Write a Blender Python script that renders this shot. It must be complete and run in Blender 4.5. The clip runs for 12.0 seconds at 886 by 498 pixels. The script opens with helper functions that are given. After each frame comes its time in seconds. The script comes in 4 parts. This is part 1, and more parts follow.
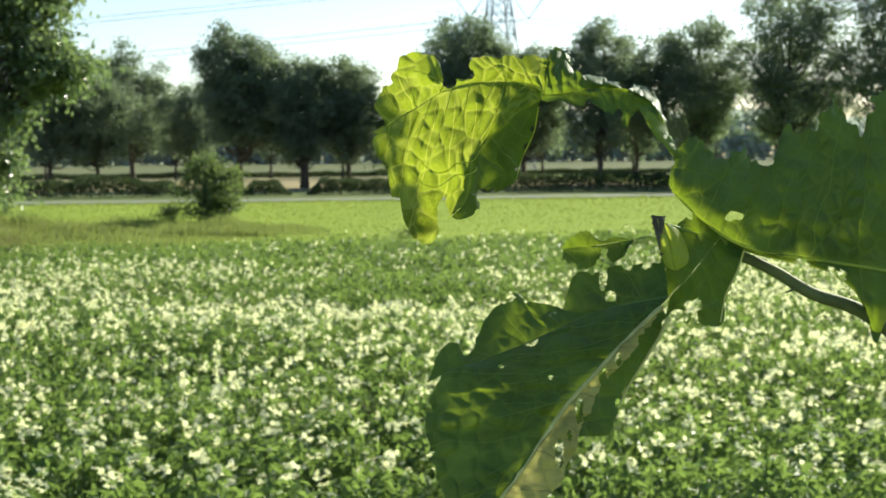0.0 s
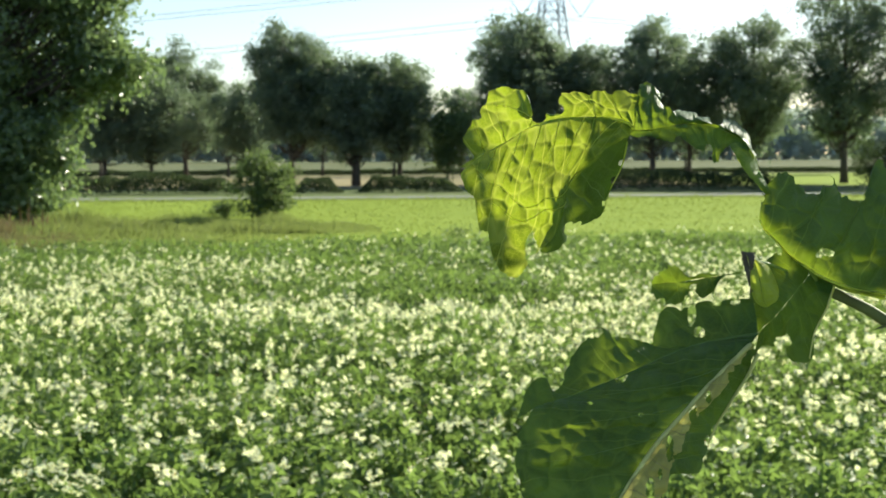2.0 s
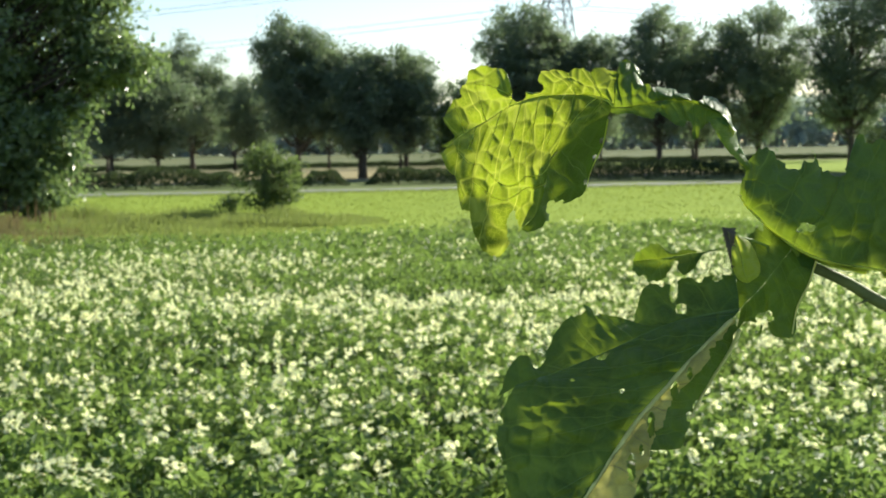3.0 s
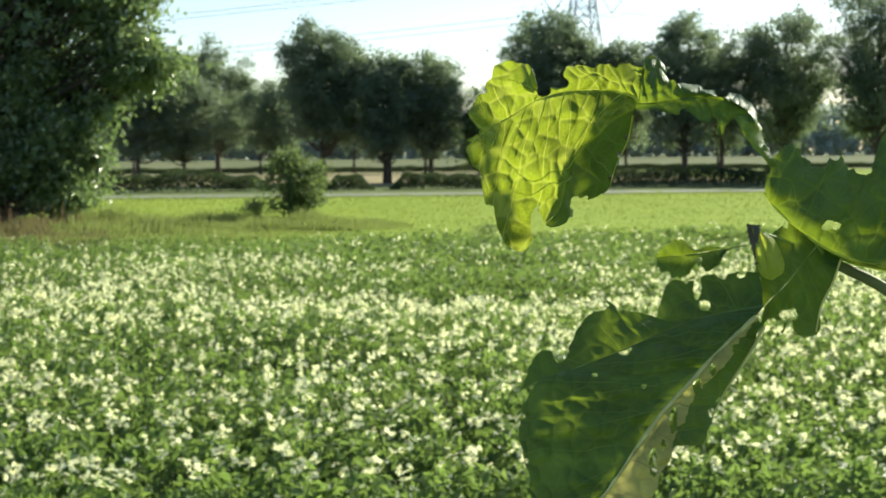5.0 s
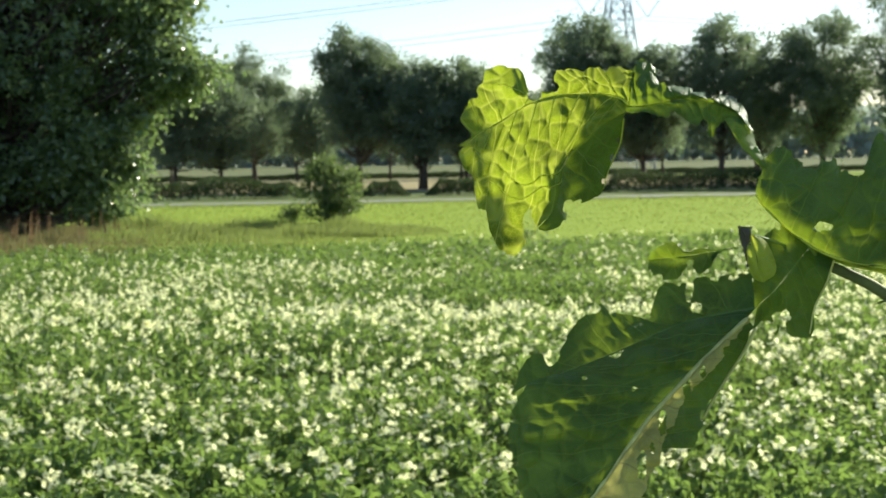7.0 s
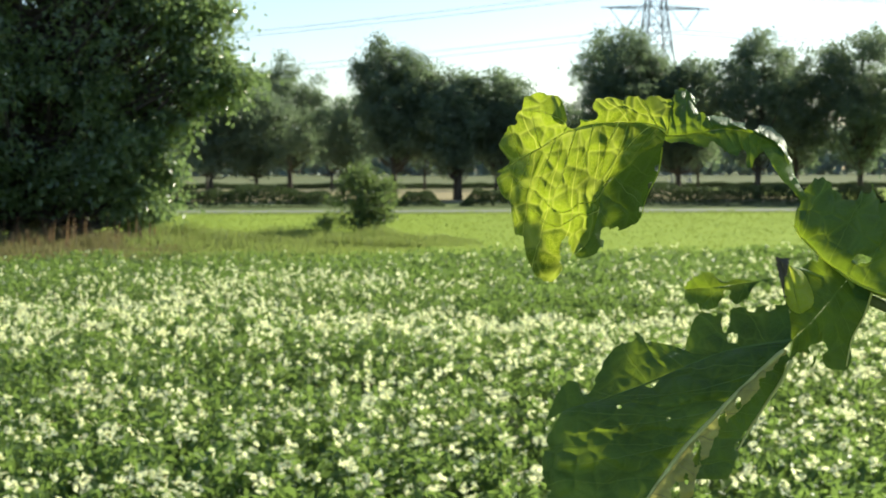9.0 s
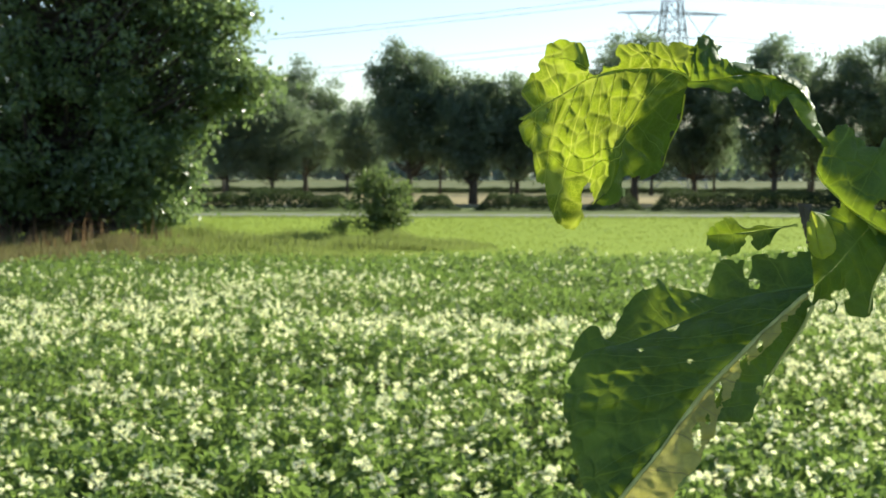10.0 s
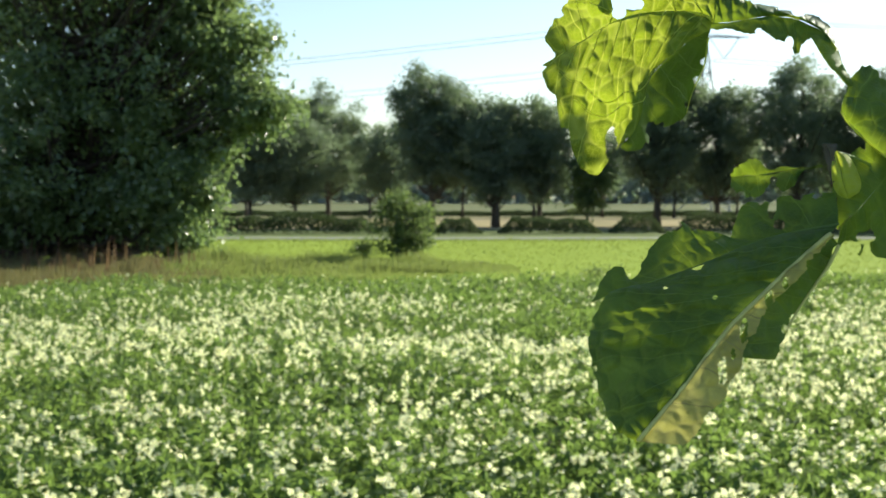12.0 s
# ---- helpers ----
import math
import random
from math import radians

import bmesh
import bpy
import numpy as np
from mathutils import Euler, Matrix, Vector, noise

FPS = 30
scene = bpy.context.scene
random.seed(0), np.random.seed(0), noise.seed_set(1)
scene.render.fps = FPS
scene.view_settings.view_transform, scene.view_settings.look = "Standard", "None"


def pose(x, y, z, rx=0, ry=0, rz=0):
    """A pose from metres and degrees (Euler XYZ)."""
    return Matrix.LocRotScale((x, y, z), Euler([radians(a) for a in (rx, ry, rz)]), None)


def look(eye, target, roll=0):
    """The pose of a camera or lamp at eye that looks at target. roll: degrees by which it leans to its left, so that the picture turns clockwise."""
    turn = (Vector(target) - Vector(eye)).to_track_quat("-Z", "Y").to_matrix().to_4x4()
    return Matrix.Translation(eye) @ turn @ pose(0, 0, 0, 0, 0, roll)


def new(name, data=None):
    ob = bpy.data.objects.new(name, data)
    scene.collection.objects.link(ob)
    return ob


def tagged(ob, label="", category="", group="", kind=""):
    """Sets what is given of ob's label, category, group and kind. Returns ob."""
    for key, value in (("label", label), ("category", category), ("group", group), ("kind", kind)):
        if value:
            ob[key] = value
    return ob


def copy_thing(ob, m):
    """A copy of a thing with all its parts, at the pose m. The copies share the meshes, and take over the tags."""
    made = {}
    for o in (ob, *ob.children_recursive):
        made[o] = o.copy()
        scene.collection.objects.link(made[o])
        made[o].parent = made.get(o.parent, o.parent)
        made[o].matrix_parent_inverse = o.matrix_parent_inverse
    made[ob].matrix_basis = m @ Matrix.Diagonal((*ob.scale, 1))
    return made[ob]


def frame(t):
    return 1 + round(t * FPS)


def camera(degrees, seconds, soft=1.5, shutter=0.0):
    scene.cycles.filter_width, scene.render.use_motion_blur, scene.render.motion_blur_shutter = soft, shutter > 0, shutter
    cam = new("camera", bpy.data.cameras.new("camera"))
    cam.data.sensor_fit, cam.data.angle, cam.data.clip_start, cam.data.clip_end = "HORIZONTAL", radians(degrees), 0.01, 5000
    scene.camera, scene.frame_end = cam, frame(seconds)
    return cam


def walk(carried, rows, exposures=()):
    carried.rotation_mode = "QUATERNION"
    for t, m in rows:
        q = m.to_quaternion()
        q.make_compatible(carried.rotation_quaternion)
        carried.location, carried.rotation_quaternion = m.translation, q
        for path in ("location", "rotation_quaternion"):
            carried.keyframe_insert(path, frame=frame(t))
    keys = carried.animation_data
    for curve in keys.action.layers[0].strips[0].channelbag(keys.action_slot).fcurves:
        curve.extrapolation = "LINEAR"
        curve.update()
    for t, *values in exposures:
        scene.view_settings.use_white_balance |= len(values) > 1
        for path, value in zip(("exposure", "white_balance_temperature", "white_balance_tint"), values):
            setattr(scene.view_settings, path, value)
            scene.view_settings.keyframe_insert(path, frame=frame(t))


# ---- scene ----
# ---------------------------------------------------------------- camera
cam = camera(36.0, 12.0, soft=1.5)
walk(cam, [
    (0, pose(-0.0009, 0.0033, 1.8428, 86.127, 0.503, -8.010)),
    (0.5, pose(0.0003, 0.0025, 1.8439, 86.187, 0.096, -7.077)),
    (1, pose(-0.0039, 0.0033, 1.8543, 86.277, -0.062, -6.613)),
    (1.5, pose(-0.0090, 0.0038, 1.8570, 86.278, 0.291, -6.369)),
    (2, pose(-0.0136, 0.0036, 1.8550, 86.060, 0.261, -5.869)),
    (2.5, pose(-0.0136, 0.0034, 1.8543, 85.830, 0.938, -5.794)),
    (3, pose(-0.0050, 0.0020, 1.8510, 85.702, 0.963, -5.597)),
    (5, pose(-0.0051, 0.0007, 1.8473, 85.943, 0.460, -4.552)),
    (5.5, pose(0.0000, 0.0000, 1.8500, 85.838, 0.987, -4.230)),
    (6, pose(0.0037, -0.0009, 1.8475, 85.899, 1.023, -3.814)),
    (6.5, pose(0.0072, -0.0016, 1.8479, 86.118, 1.053, -3.371)),
    (7, pose(0.0097, -0.0022, 1.8468, 86.195, 0.979, -3.045)),
    (9, pose(0.0085, -0.0036, 1.8519, 86.660, 0.132, -1.586)),
    (9.5, pose(0.0070, -0.0041, 1.8476, 86.774, 0.014, -1.317)),
    (10, pose(0.0062, -0.0055, 1.8321, 86.850, -0.165, -0.936)),
    (10.5, pose(0.0095, -0.0065, 1.8206, 86.988, 0.013, -0.685)),
    (11, pose(0.0153, -0.0062, 1.8329, 87.253, -0.092, -0.425)),
    (11.5, pose(0.0139, -0.0068, 1.8253, 87.510, -0.108, -0.198)),
    (12, pose(0.0056, -0.0078, 1.8052, 87.840, 0.000, -0.000)),
])
cam.data.dof.use_dof = True
cam.data.dof.focus_distance = 0.54
cam.data.dof.aperture_fstop = 43.0

# ---------------------------------------------------------------- light
SUN_AZ, SUN_EL = radians(48), radians(27.5)   # to the right of straight ahead, above the horizon
world = bpy.data.worlds.new("sky")
scene.world = world
world.use_nodes = True
wn = world.node_tree
sky = wn.nodes.new("ShaderNodeTexSky")
sky.sky_type, sky.sun_disc = "NISHITA", False
sky.sun_elevation, sky.sun_rotation = SUN_EL, SUN_AZ
sky.air_density, sky.dust_density, sky.ozone_density = 1.0, 0.42, 2.0
wn.links.new(sky.outputs[0], wn.nodes["Background"].inputs[0])
wn.nodes["Background"].inputs[1].default_value = 0.081

sun = new("sun", bpy.data.lights.new("sun", "SUN"))
sun.data.energy, sun.data.angle, sun.data.color = 5.0, radians(0.5), (0.97, 0.94, 0.74)
toward = Vector((math.sin(SUN_AZ) * math.cos(SUN_EL), math.cos(SUN_AZ) * math.cos(SUN_EL), math.sin(SUN_EL)))
sun.matrix_world = look(toward * 50, (0, 0, 0))
scene.view_settings.exposure = 1.1

# ---------------------------------------------------------------- materials


def material(name):
    m = bpy.data.materials.new(name)
    m.use_nodes = True
    n = m.node_tree
    n.nodes.clear()
    out = n.nodes.new("ShaderNodeOutputMaterial")
    return m, n, out


def node(n, kind, links=(), **values):
    """A node with its inputs set by index: i0=..., or linked by (input, socket) pairs."""
    k = n.nodes.new(kind)
    for key, value in values.items():
        k.inputs[int(key[1:])].default_value = value
    for i, s in links:
        n.links.new(s, k.inputs[i])
    return k


def ramp(n, socket, stops):
    r = n.nodes.new("ShaderNodeValToRGB")
    e = r.color_ramp.elements
    while len(e) < len(stops):
        e.new(0.5)
    for el, (p, c) in zip(e, stops):
        el.position, el.color = p, (*c, 1)
    n.links.new(socket, r.inputs[0])
    return r.outputs[0]


def noise_of(n, vector, scale, detail=4.0, rough=0.55):
    k = n.nodes.new("ShaderNodeTexNoise")
    k.inputs["Scale"].default_value, k.inputs["Detail"].default_value, k.inputs["Roughness"].default_value = scale, detail, rough
    n.links.new(vector, k.inputs["Vector"])
    return k.outputs["Fac"]


def foliage(name, dark, mid, light, clear, share=0.4, gloss=0.4, coat=0.25):
    """Leaves by the thousand: one tint a leaf, light shining through them."""
    m, n, out = material(name)
    geo = n.nodes.new("ShaderNodeNewGeometry")
    tint = ramp(n, geo.outputs["Random Per Island"], [(0.0, dark), (0.55, mid), (1.0, light)])
    patch = noise_of(n, geo.outputs["Position"], 0.6, 3)
    hsv = n.nodes.new("ShaderNodeHueSaturation")
    n.links.new(tint, hsv.inputs["Color"])
    val = node(n, "ShaderNodeMapRange", [(0, patch)], i1=0.3, i2=0.7, i3=0.75, i4=1.25)
    n.links.new(val.outputs[0], hsv.inputs["Value"])
    p = n.nodes.new("ShaderNodeBsdfPrincipled")
    n.links.new(hsv.outputs[0], p.inputs["Base Color"])
    p.inputs["Roughness"].default_value, p.inputs["Specular IOR Level"].default_value = gloss, coat
    tr = n.nodes.new("ShaderNodeBsdfTranslucent")
    tr.inputs[0].default_value = (*clear, 1)
    mix = n.nodes.new("ShaderNodeMixShader")
    mix.inputs[0].default_value = share
    n.links.new(p.outputs[0], mix.inputs[1])
    n.links.new(tr.outputs[0], mix.inputs[2])
    n.links.new(mix.outputs[0], out.inputs[0])
    return m


def plain(name, colour, rough=0.6, metal=0.0, vary=0.25, scale=8.0, bump=0.0):
    m, n, out = material(name)
    co = n.nodes.new("ShaderNodeTexCoord").outputs["Object"]
    f = noise_of(n, co, scale, 6)
    c = ramp(n, f, [(0.3, tuple(x * (1 - vary) for x in colour)), (0.7, tuple(min(1, x * (1 + vary)) for x in colour))])
    p = n.nodes.new("ShaderNodeBsdfPrincipled")
    n.links.new(c, p.inputs["Base Color"])
    p.inputs["Roughness"].default_value, p.inputs["Metallic"].default_value = rough, metal
    if bump:
        b = n.nodes.new("ShaderNodeBump")
        b.inputs["Strength"].default_value = bump
        n.links.new(noise_of(n, co, scale * 5, 5), b.inputs["Height"])
        n.links.new(b.outputs[0], p.inputs["Normal"])
    n.links.new(p.outputs[0], out.inputs[0])
    return m


def blade_material(name, body, clear, share, vein, clear_vein):
    """The blade of a big leaf: UV.x runs along the midrib, UV.y from midrib to margin; side veins, a net of small ones, blotches."""
    m, n, out = material(name)
    tc = n.nodes.new("ShaderNodeTexCoord")
    uv, ob = tc.outputs["UV"], tc.outputs["Object"]
    sep = n.nodes.new("ShaderNodeSeparateXYZ")
    n.links.new(uv, sep.inputs[0])
    u, v = sep.outputs[0], sep.outputs[1]

    def math_node(op, a, b=None):
        k = n.nodes.new("ShaderNodeMath")
        k.operation = op
        for i, s in enumerate((a, b)):
            if s is None:
                continue
            if isinstance(s, (int, float)):
                k.inputs[i].default_value = s
            else:
                n.links.new(s, k.inputs[i])
        return k.outputs[0]

    wob = math_node("MULTIPLY", math_node("SUBTRACT", noise_of(n, ob, 90, 2), 0.5), 0.05)
    ph = math_node("FRACT", math_node("MULTIPLY", math_node("ADD", u, wob), 8.0))
    side = math_node("MULTIPLY", math_node("ABSOLUTE", math_node("SUBTRACT", ph, 0.5)), 2.0)   # 1 on a side vein
    side = node(n, "ShaderNodeMapRange", [(0, side)], i1=0.93, i2=1.0).outputs[0]
    mid = node(n, "ShaderNodeMapRange", [(0, v)], i1=0.05, i2=0.0).outputs[0]
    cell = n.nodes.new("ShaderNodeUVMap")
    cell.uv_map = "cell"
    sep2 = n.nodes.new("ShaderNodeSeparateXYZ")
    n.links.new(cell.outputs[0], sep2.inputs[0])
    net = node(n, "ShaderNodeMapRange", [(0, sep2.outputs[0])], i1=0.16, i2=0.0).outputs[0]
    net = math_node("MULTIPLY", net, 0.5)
    small = n.nodes.new("ShaderNodeTexVoronoi")
    small.feature = "DISTANCE_TO_EDGE"
    small.inputs["Scale"].default_value = 650
    n.links.new(ob, small.inputs["Vector"])
    net = math_node("MAXIMUM", net, math_node("MULTIPLY", node(n, "ShaderNodeMapRange", [(0, small.outputs[0])], i1=0.12, i2=0.0).outputs[0], 0.22))
    veins = math_node("MAXIMUM", math_node("MAXIMUM", side, mid), net)
    blot = noise_of(n, ob, 45, 5)
    fine = noise_of(n, ob, 700, 3)
    body_c = ramp(n, math_node("ADD", math_node("MULTIPLY", blot, 0.8), math_node("MULTIPLY", fine, 0.2)),
                  [(0.3, tuple(c * 0.7 for c in body)), (0.55, body), (0.75, tuple(c * 1.35 for c in body))])
    clear_c = ramp(n, blot, [(0.32, tuple(c * 0.5 for c in clear)), (0.66, clear)])

    def tinted(base, to):
        k = n.nodes.new("ShaderNodeMix")
        k.data_type = "RGBA"
        n.links.new(veins, k.inputs[0])
        n.links.new(base, k.inputs[6])
        k.inputs[7].default_value = (*to, 1)
        return k.outputs[2]

    p = n.nodes.new("ShaderNodeBsdfPrincipled")
    n.links.new(tinted(body_c, vein), p.inputs["Base Color"])
    p.inputs["Roughness"].default_value, p.inputs["Specular IOR Level"].default_value = 0.52, 0.2
    b = n.nodes.new("ShaderNodeBump")
    b.inputs["Strength"].default_value, b.inputs["Distance"].default_value = 0.6, 0.0006
    n.links.new(math_node("ADD", math_node("MULTIPLY", veins, 0.8), math_node("MULTIPLY", blot, 0.6)), b.inputs["Height"])
    n.links.new(b.outputs[0], p.inputs["Normal"])
    tr = n.nodes.new("ShaderNodeBsdfTranslucent")
    n.links.new(tinted(clear_c, clear_vein), tr.inputs[0])
    mix = n.nodes.new("ShaderNodeMixShader")
    mix.inputs[0].default_value = share
    n.links.new(p.outputs[0], mix.inputs[1])
    n.links.new(tr.outputs[0], mix.inputs[2])
    n.links.new(mix.outputs[0], out.inputs[0])
    return m


BLADE = blade_material("leaf_blade", (0.038, 0.1, 0.024), (0.5, 0.64, 0.03), 0.31, (0.12, 0.21, 0.045), (0.82, 0.88, 0.14))
DULL_BLADE = blade_material("dull_leaf_blade", (0.037, 0.092, 0.027), (0.42, 0.6, 0.03), 0.23, (0.04, 0.11, 0.036), (0.5, 0.64, 0.05))
# nearly opaque blade for the unseen shading leaves and the dark side veins
OPAQUE_BLADE = blade_material("opaque_leaf_blade", (0.05, 0.11, 0.03), (0.2, 0.3, 0.01), 0.06, (0.12, 0.2, 0.05), (0.3, 0.4, 0.06))
PALE_BLADE = blade_material("pale_leaf_underside", (0.48, 0.45, 0.13), (0.66, 0.62, 0.17), 0.35, (0.28, 0.26, 0.11), (0.4, 0.36, 0.14))
WITHERED = plain("withered_leaf", (0.07, 0.06, 0.035), 0.7, vary=0.4, scale=200, bump=0.4)
VEIN = foliage("leaf_vein", (0.42, 0.5, 0.13), (0.46, 0.54, 0.15), (0.5, 0.58, 0.17), (0.84, 0.9, 0.25), 0.6, 0.5, 0.3)
PALE_RIB = plain("pale_rib", (0.56, 0.55, 0.19), 0.75, vary=0.3, scale=140)
RIB = plain("leaf_rib", (0.2, 0.29, 0.07), 0.5, vary=0.25, scale=160)
STALK = plain("green_stalk", (0.12, 0.14, 0.05), 0.75, vary=0.35, scale=90, bump=0.3)
# much lighter body: the sunlight on the young leaf is put into its colour
LIT_BUD = blade_material("young_leaf", (0.42, 0.5, 0.07), (0.66, 0.72, 0.06), 0.45, (0.3, 0.38, 0.1), (0.7, 0.75, 0.15))
POTATO = foliage("potato_leaf", (0.054, 0.099, 0.033), (0.095, 0.157, 0.049), (0.154, 0.212, 0.07), (0.27, 0.4, 0.085), 0.38, 0.5, 0.25)
POTATO_STEM = plain("potato_stem", (0.1, 0.17, 0.05), 0.6)
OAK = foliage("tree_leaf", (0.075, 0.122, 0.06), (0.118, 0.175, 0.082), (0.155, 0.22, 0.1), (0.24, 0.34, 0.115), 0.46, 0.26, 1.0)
# greyer copy of the tree leaf, with slight distance haze put into it
OAK_HAZED = foliage("hazed_tree_leaf", (0.085, 0.12, 0.09), (0.105, 0.145, 0.105), (0.13, 0.17, 0.115), (0.22, 0.3, 0.15), 0.45, 0.5, 0.5)
SHRUB = foliage("shrub_leaf", (0.06, 0.095, 0.042), (0.085, 0.13, 0.052), (0.12, 0.165, 0.066), (0.2, 0.28, 0.08), 0.4, 0.5, 0.3)
HEDGE = foliage("hedge_leaf", (0.035, 0.055, 0.025), (0.045, 0.07, 0.03), (0.06, 0.085, 0.035), (0.1, 0.14, 0.05), 0.25, 0.7, 0.1)
# distance haze is put into this pale grey-green leaf colour
FOREST_HAZED = foliage("hazed_forest_leaf", (0.34, 0.39, 0.36), (0.37, 0.42, 0.39), (0.4, 0.45, 0.41), (0.56, 0.63, 0.58), 0.75, 1.0, 0.0)
DRY = foliage("dry_grass", (0.115, 0.085, 0.045), (0.155, 0.14, 0.065), (0.12, 0.14, 0.052), (0.23, 0.21, 0.085), 0.35, 0.6, 0.2)
DOCK = foliage("dock_stalk", (0.1, 0.06, 0.04), (0.13, 0.085, 0.05), (0.16, 0.12, 0.06), (0.2, 0.13, 0.07), 0.3, 0.7, 0.1)
MARGIN = foliage("margin_grass", (0.19, 0.19, 0.075), (0.16, 0.205, 0.06), (0.13, 0.2, 0.045), (0.28, 0.34, 0.09), 0.4, 0.6, 0.2)
GRASS = foliage("meadow_grass", (0.16, 0.2, 0.05), (0.19, 0.235, 0.058), (0.22, 0.265, 0.066), (0.28, 0.35, 0.07), 0.35, 0.8, 0.05)
BARK = plain("bark", (0.06, 0.05, 0.038), 0.9, vary=0.4, scale=6, bump=0.6)
STEEL = plain("galvanised_steel", (0.2, 0.215, 0.22), 0.75, 0.2, vary=0.15, scale=2)
WIRE = plain("wire", (0.24, 0.26, 0.28), 0.5, 0.5, vary=0.05)
GRAVEL = plain("pale_gravel", (0.17, 0.18, 0.145), 0.9, vary=0.25, scale=1.5, bump=0.4)
PETAL = foliage("petal", (0.79, 0.79, 0.48), (0.84, 0.85, 0.58), (0.88, 0.88, 0.66), (0.93, 0.95, 0.56), 0.5, 0.6, 0.2)
ANTHER = plain("anther", (0.65, 0.42, 0.05), 0.5)


def ground_material():
    """Earth between the potatoes, rough margin, mown meadow, stubble and far pasture, band after band away from the field."""
    m, n, out = material("farmland")
    pos = n.nodes.new("ShaderNodeNewGeometry").outputs["Position"]
    sep = n.nodes.new("ShaderNodeSeparateXYZ")
    n.links.new(pos, sep.inputs[0])
    y = sep.outputs[1]
    wob = node(n, "ShaderNodeMath", [(0, noise_of(n, pos, 0.35, 4))], i1=3.0)
    wob.operation = "MULTIPLY"
    yy = node(n, "ShaderNodeMath", [(0, y), (1, wob.outputs[0])])

    def two(scale, a, b, lo=0.35, hi=0.65):
        return ramp(n, noise_of(n, pos, scale, 8, 0.65), [(lo, a), (hi, b)])

    bank = two(2.0, (0.07, 0.11, 0.03), (0.14, 0.17, 0.06))
    soil = two(3.0, (0.05, 0.038, 0.026), (0.10, 0.08, 0.05))
    rough = two(1.2, (0.10, 0.14, 0.04), (0.22, 0.24, 0.09))
    meadow = two(0.5, (0.195, 0.265, 0.04), (0.23, 0.3, 0.048))
    verge = two(0.8, (0.07, 0.11, 0.04), (0.16, 0.18, 0.08))
    straw = two(0.15, (0.21, 0.19, 0.1), (0.32, 0.27, 0.16))
    green = n.nodes.new("ShaderNodeMix")
    green.data_type = "RGBA"
    n.links.new(node(n, "ShaderNodeMapRange", [(0, sep.outputs[0])], i1=24.0, i2=28.0).outputs[0], green.inputs[0])
    n.links.new(straw, green.inputs[6])
    n.links.new(meadow, green.inputs[7])
    straw = green.outputs[2]
    pasture = two(0.05, (0.09, 0.115, 0.055), (0.16, 0.165, 0.09))
    last = bank
    for at, soft, c in ((2.6, 0.4, soil), (21.0, 1.0, rough), (23.5, 1.0, meadow), (62.5, 1.0, verge), (76.0, 2.0, straw), (125.0, 8.0, pasture)):
        k = n.nodes.new("ShaderNodeMix")
        k.data_type = "RGBA"
        f = node(n, "ShaderNodeMapRange", [(0, yy.outputs[0])], i1=at + 1.5 - soft, i2=at + 1.5 + soft)
        n.links.new(f.outputs[0], k.inputs[0])
        n.links.new(last, k.inputs[6])
        n.links.new(c, k.inputs[7])
        last = k.outputs[2]
    p = n.nodes.new("ShaderNodeBsdfPrincipled")
    n.links.new(last, p.inputs["Base Color"])
    p.inputs["Roughness"].default_value, p.inputs["Specular IOR Level"].default_value = 0.95, 0.04
    b = n.nodes.new("ShaderNodeBump")
    b.inputs["Strength"].default_value = 0.5
    n.links.new(noise_of(n, pos, 12, 6), b.inputs["Height"])
    n.links.new(b.outputs[0], p.inputs["Normal"])
    n.links.new(p.outputs[0], out.inputs[0])
    return m


FARMLAND = ground_material()

# ---------------------------------------------------------------- mesh tools


def from_arrays(name, verts, faces, mats, index=None, smooth=False):
    me = bpy.data.meshes.new(name)
    me.from_pydata(np.asarray(verts, float).tolist(), [], np.asarray(faces, int).tolist())
    for m in mats:
        me.materials.append(m)
    if index is not None:
        me.polygons.foreach_set("material_index", np.asarray(index, np.int32))
    if smooth:
        me.polygons.foreach_set("use_smooth", np.ones(len(me.polygons), bool))
    me.update()
    return me


def hang(ob, parent):
    ob.parent = parent
    return ob


def unit(a):
    return a / np.maximum(np.linalg.norm(a, axis=-1, keepdims=True), 1e-9)


def leaf_arrays(centre, normal, along, length, width, fold=0.18):
    """Folded four-cornered leaves: two triangles each."""
    normal = unit(normal)
    along = unit(along - normal * (along * normal).sum(1, keepdims=True))
    side = np.cross(normal, along)
    l, w = np.asarray(length)[:, None], np.asarray(width)[:, None]
    up = normal * w * fold
    a = centre - along * l * 0.5
    b = centre + side * w * 0.5 + up - along * l * 0.08
    c = centre + along * l * 0.5 - up * 0.6
    d = centre - side * w * 0.5 + up - along * l * 0.08
    v = np.stack([a, b, c, d], 1).reshape(-1, 3)
    i = np.arange(len(centre))[:, None] * 4
    f = np.concatenate([i + [0, 1, 2], i + [0, 2, 3]], 1).reshape(-1, 3)
    return v, f


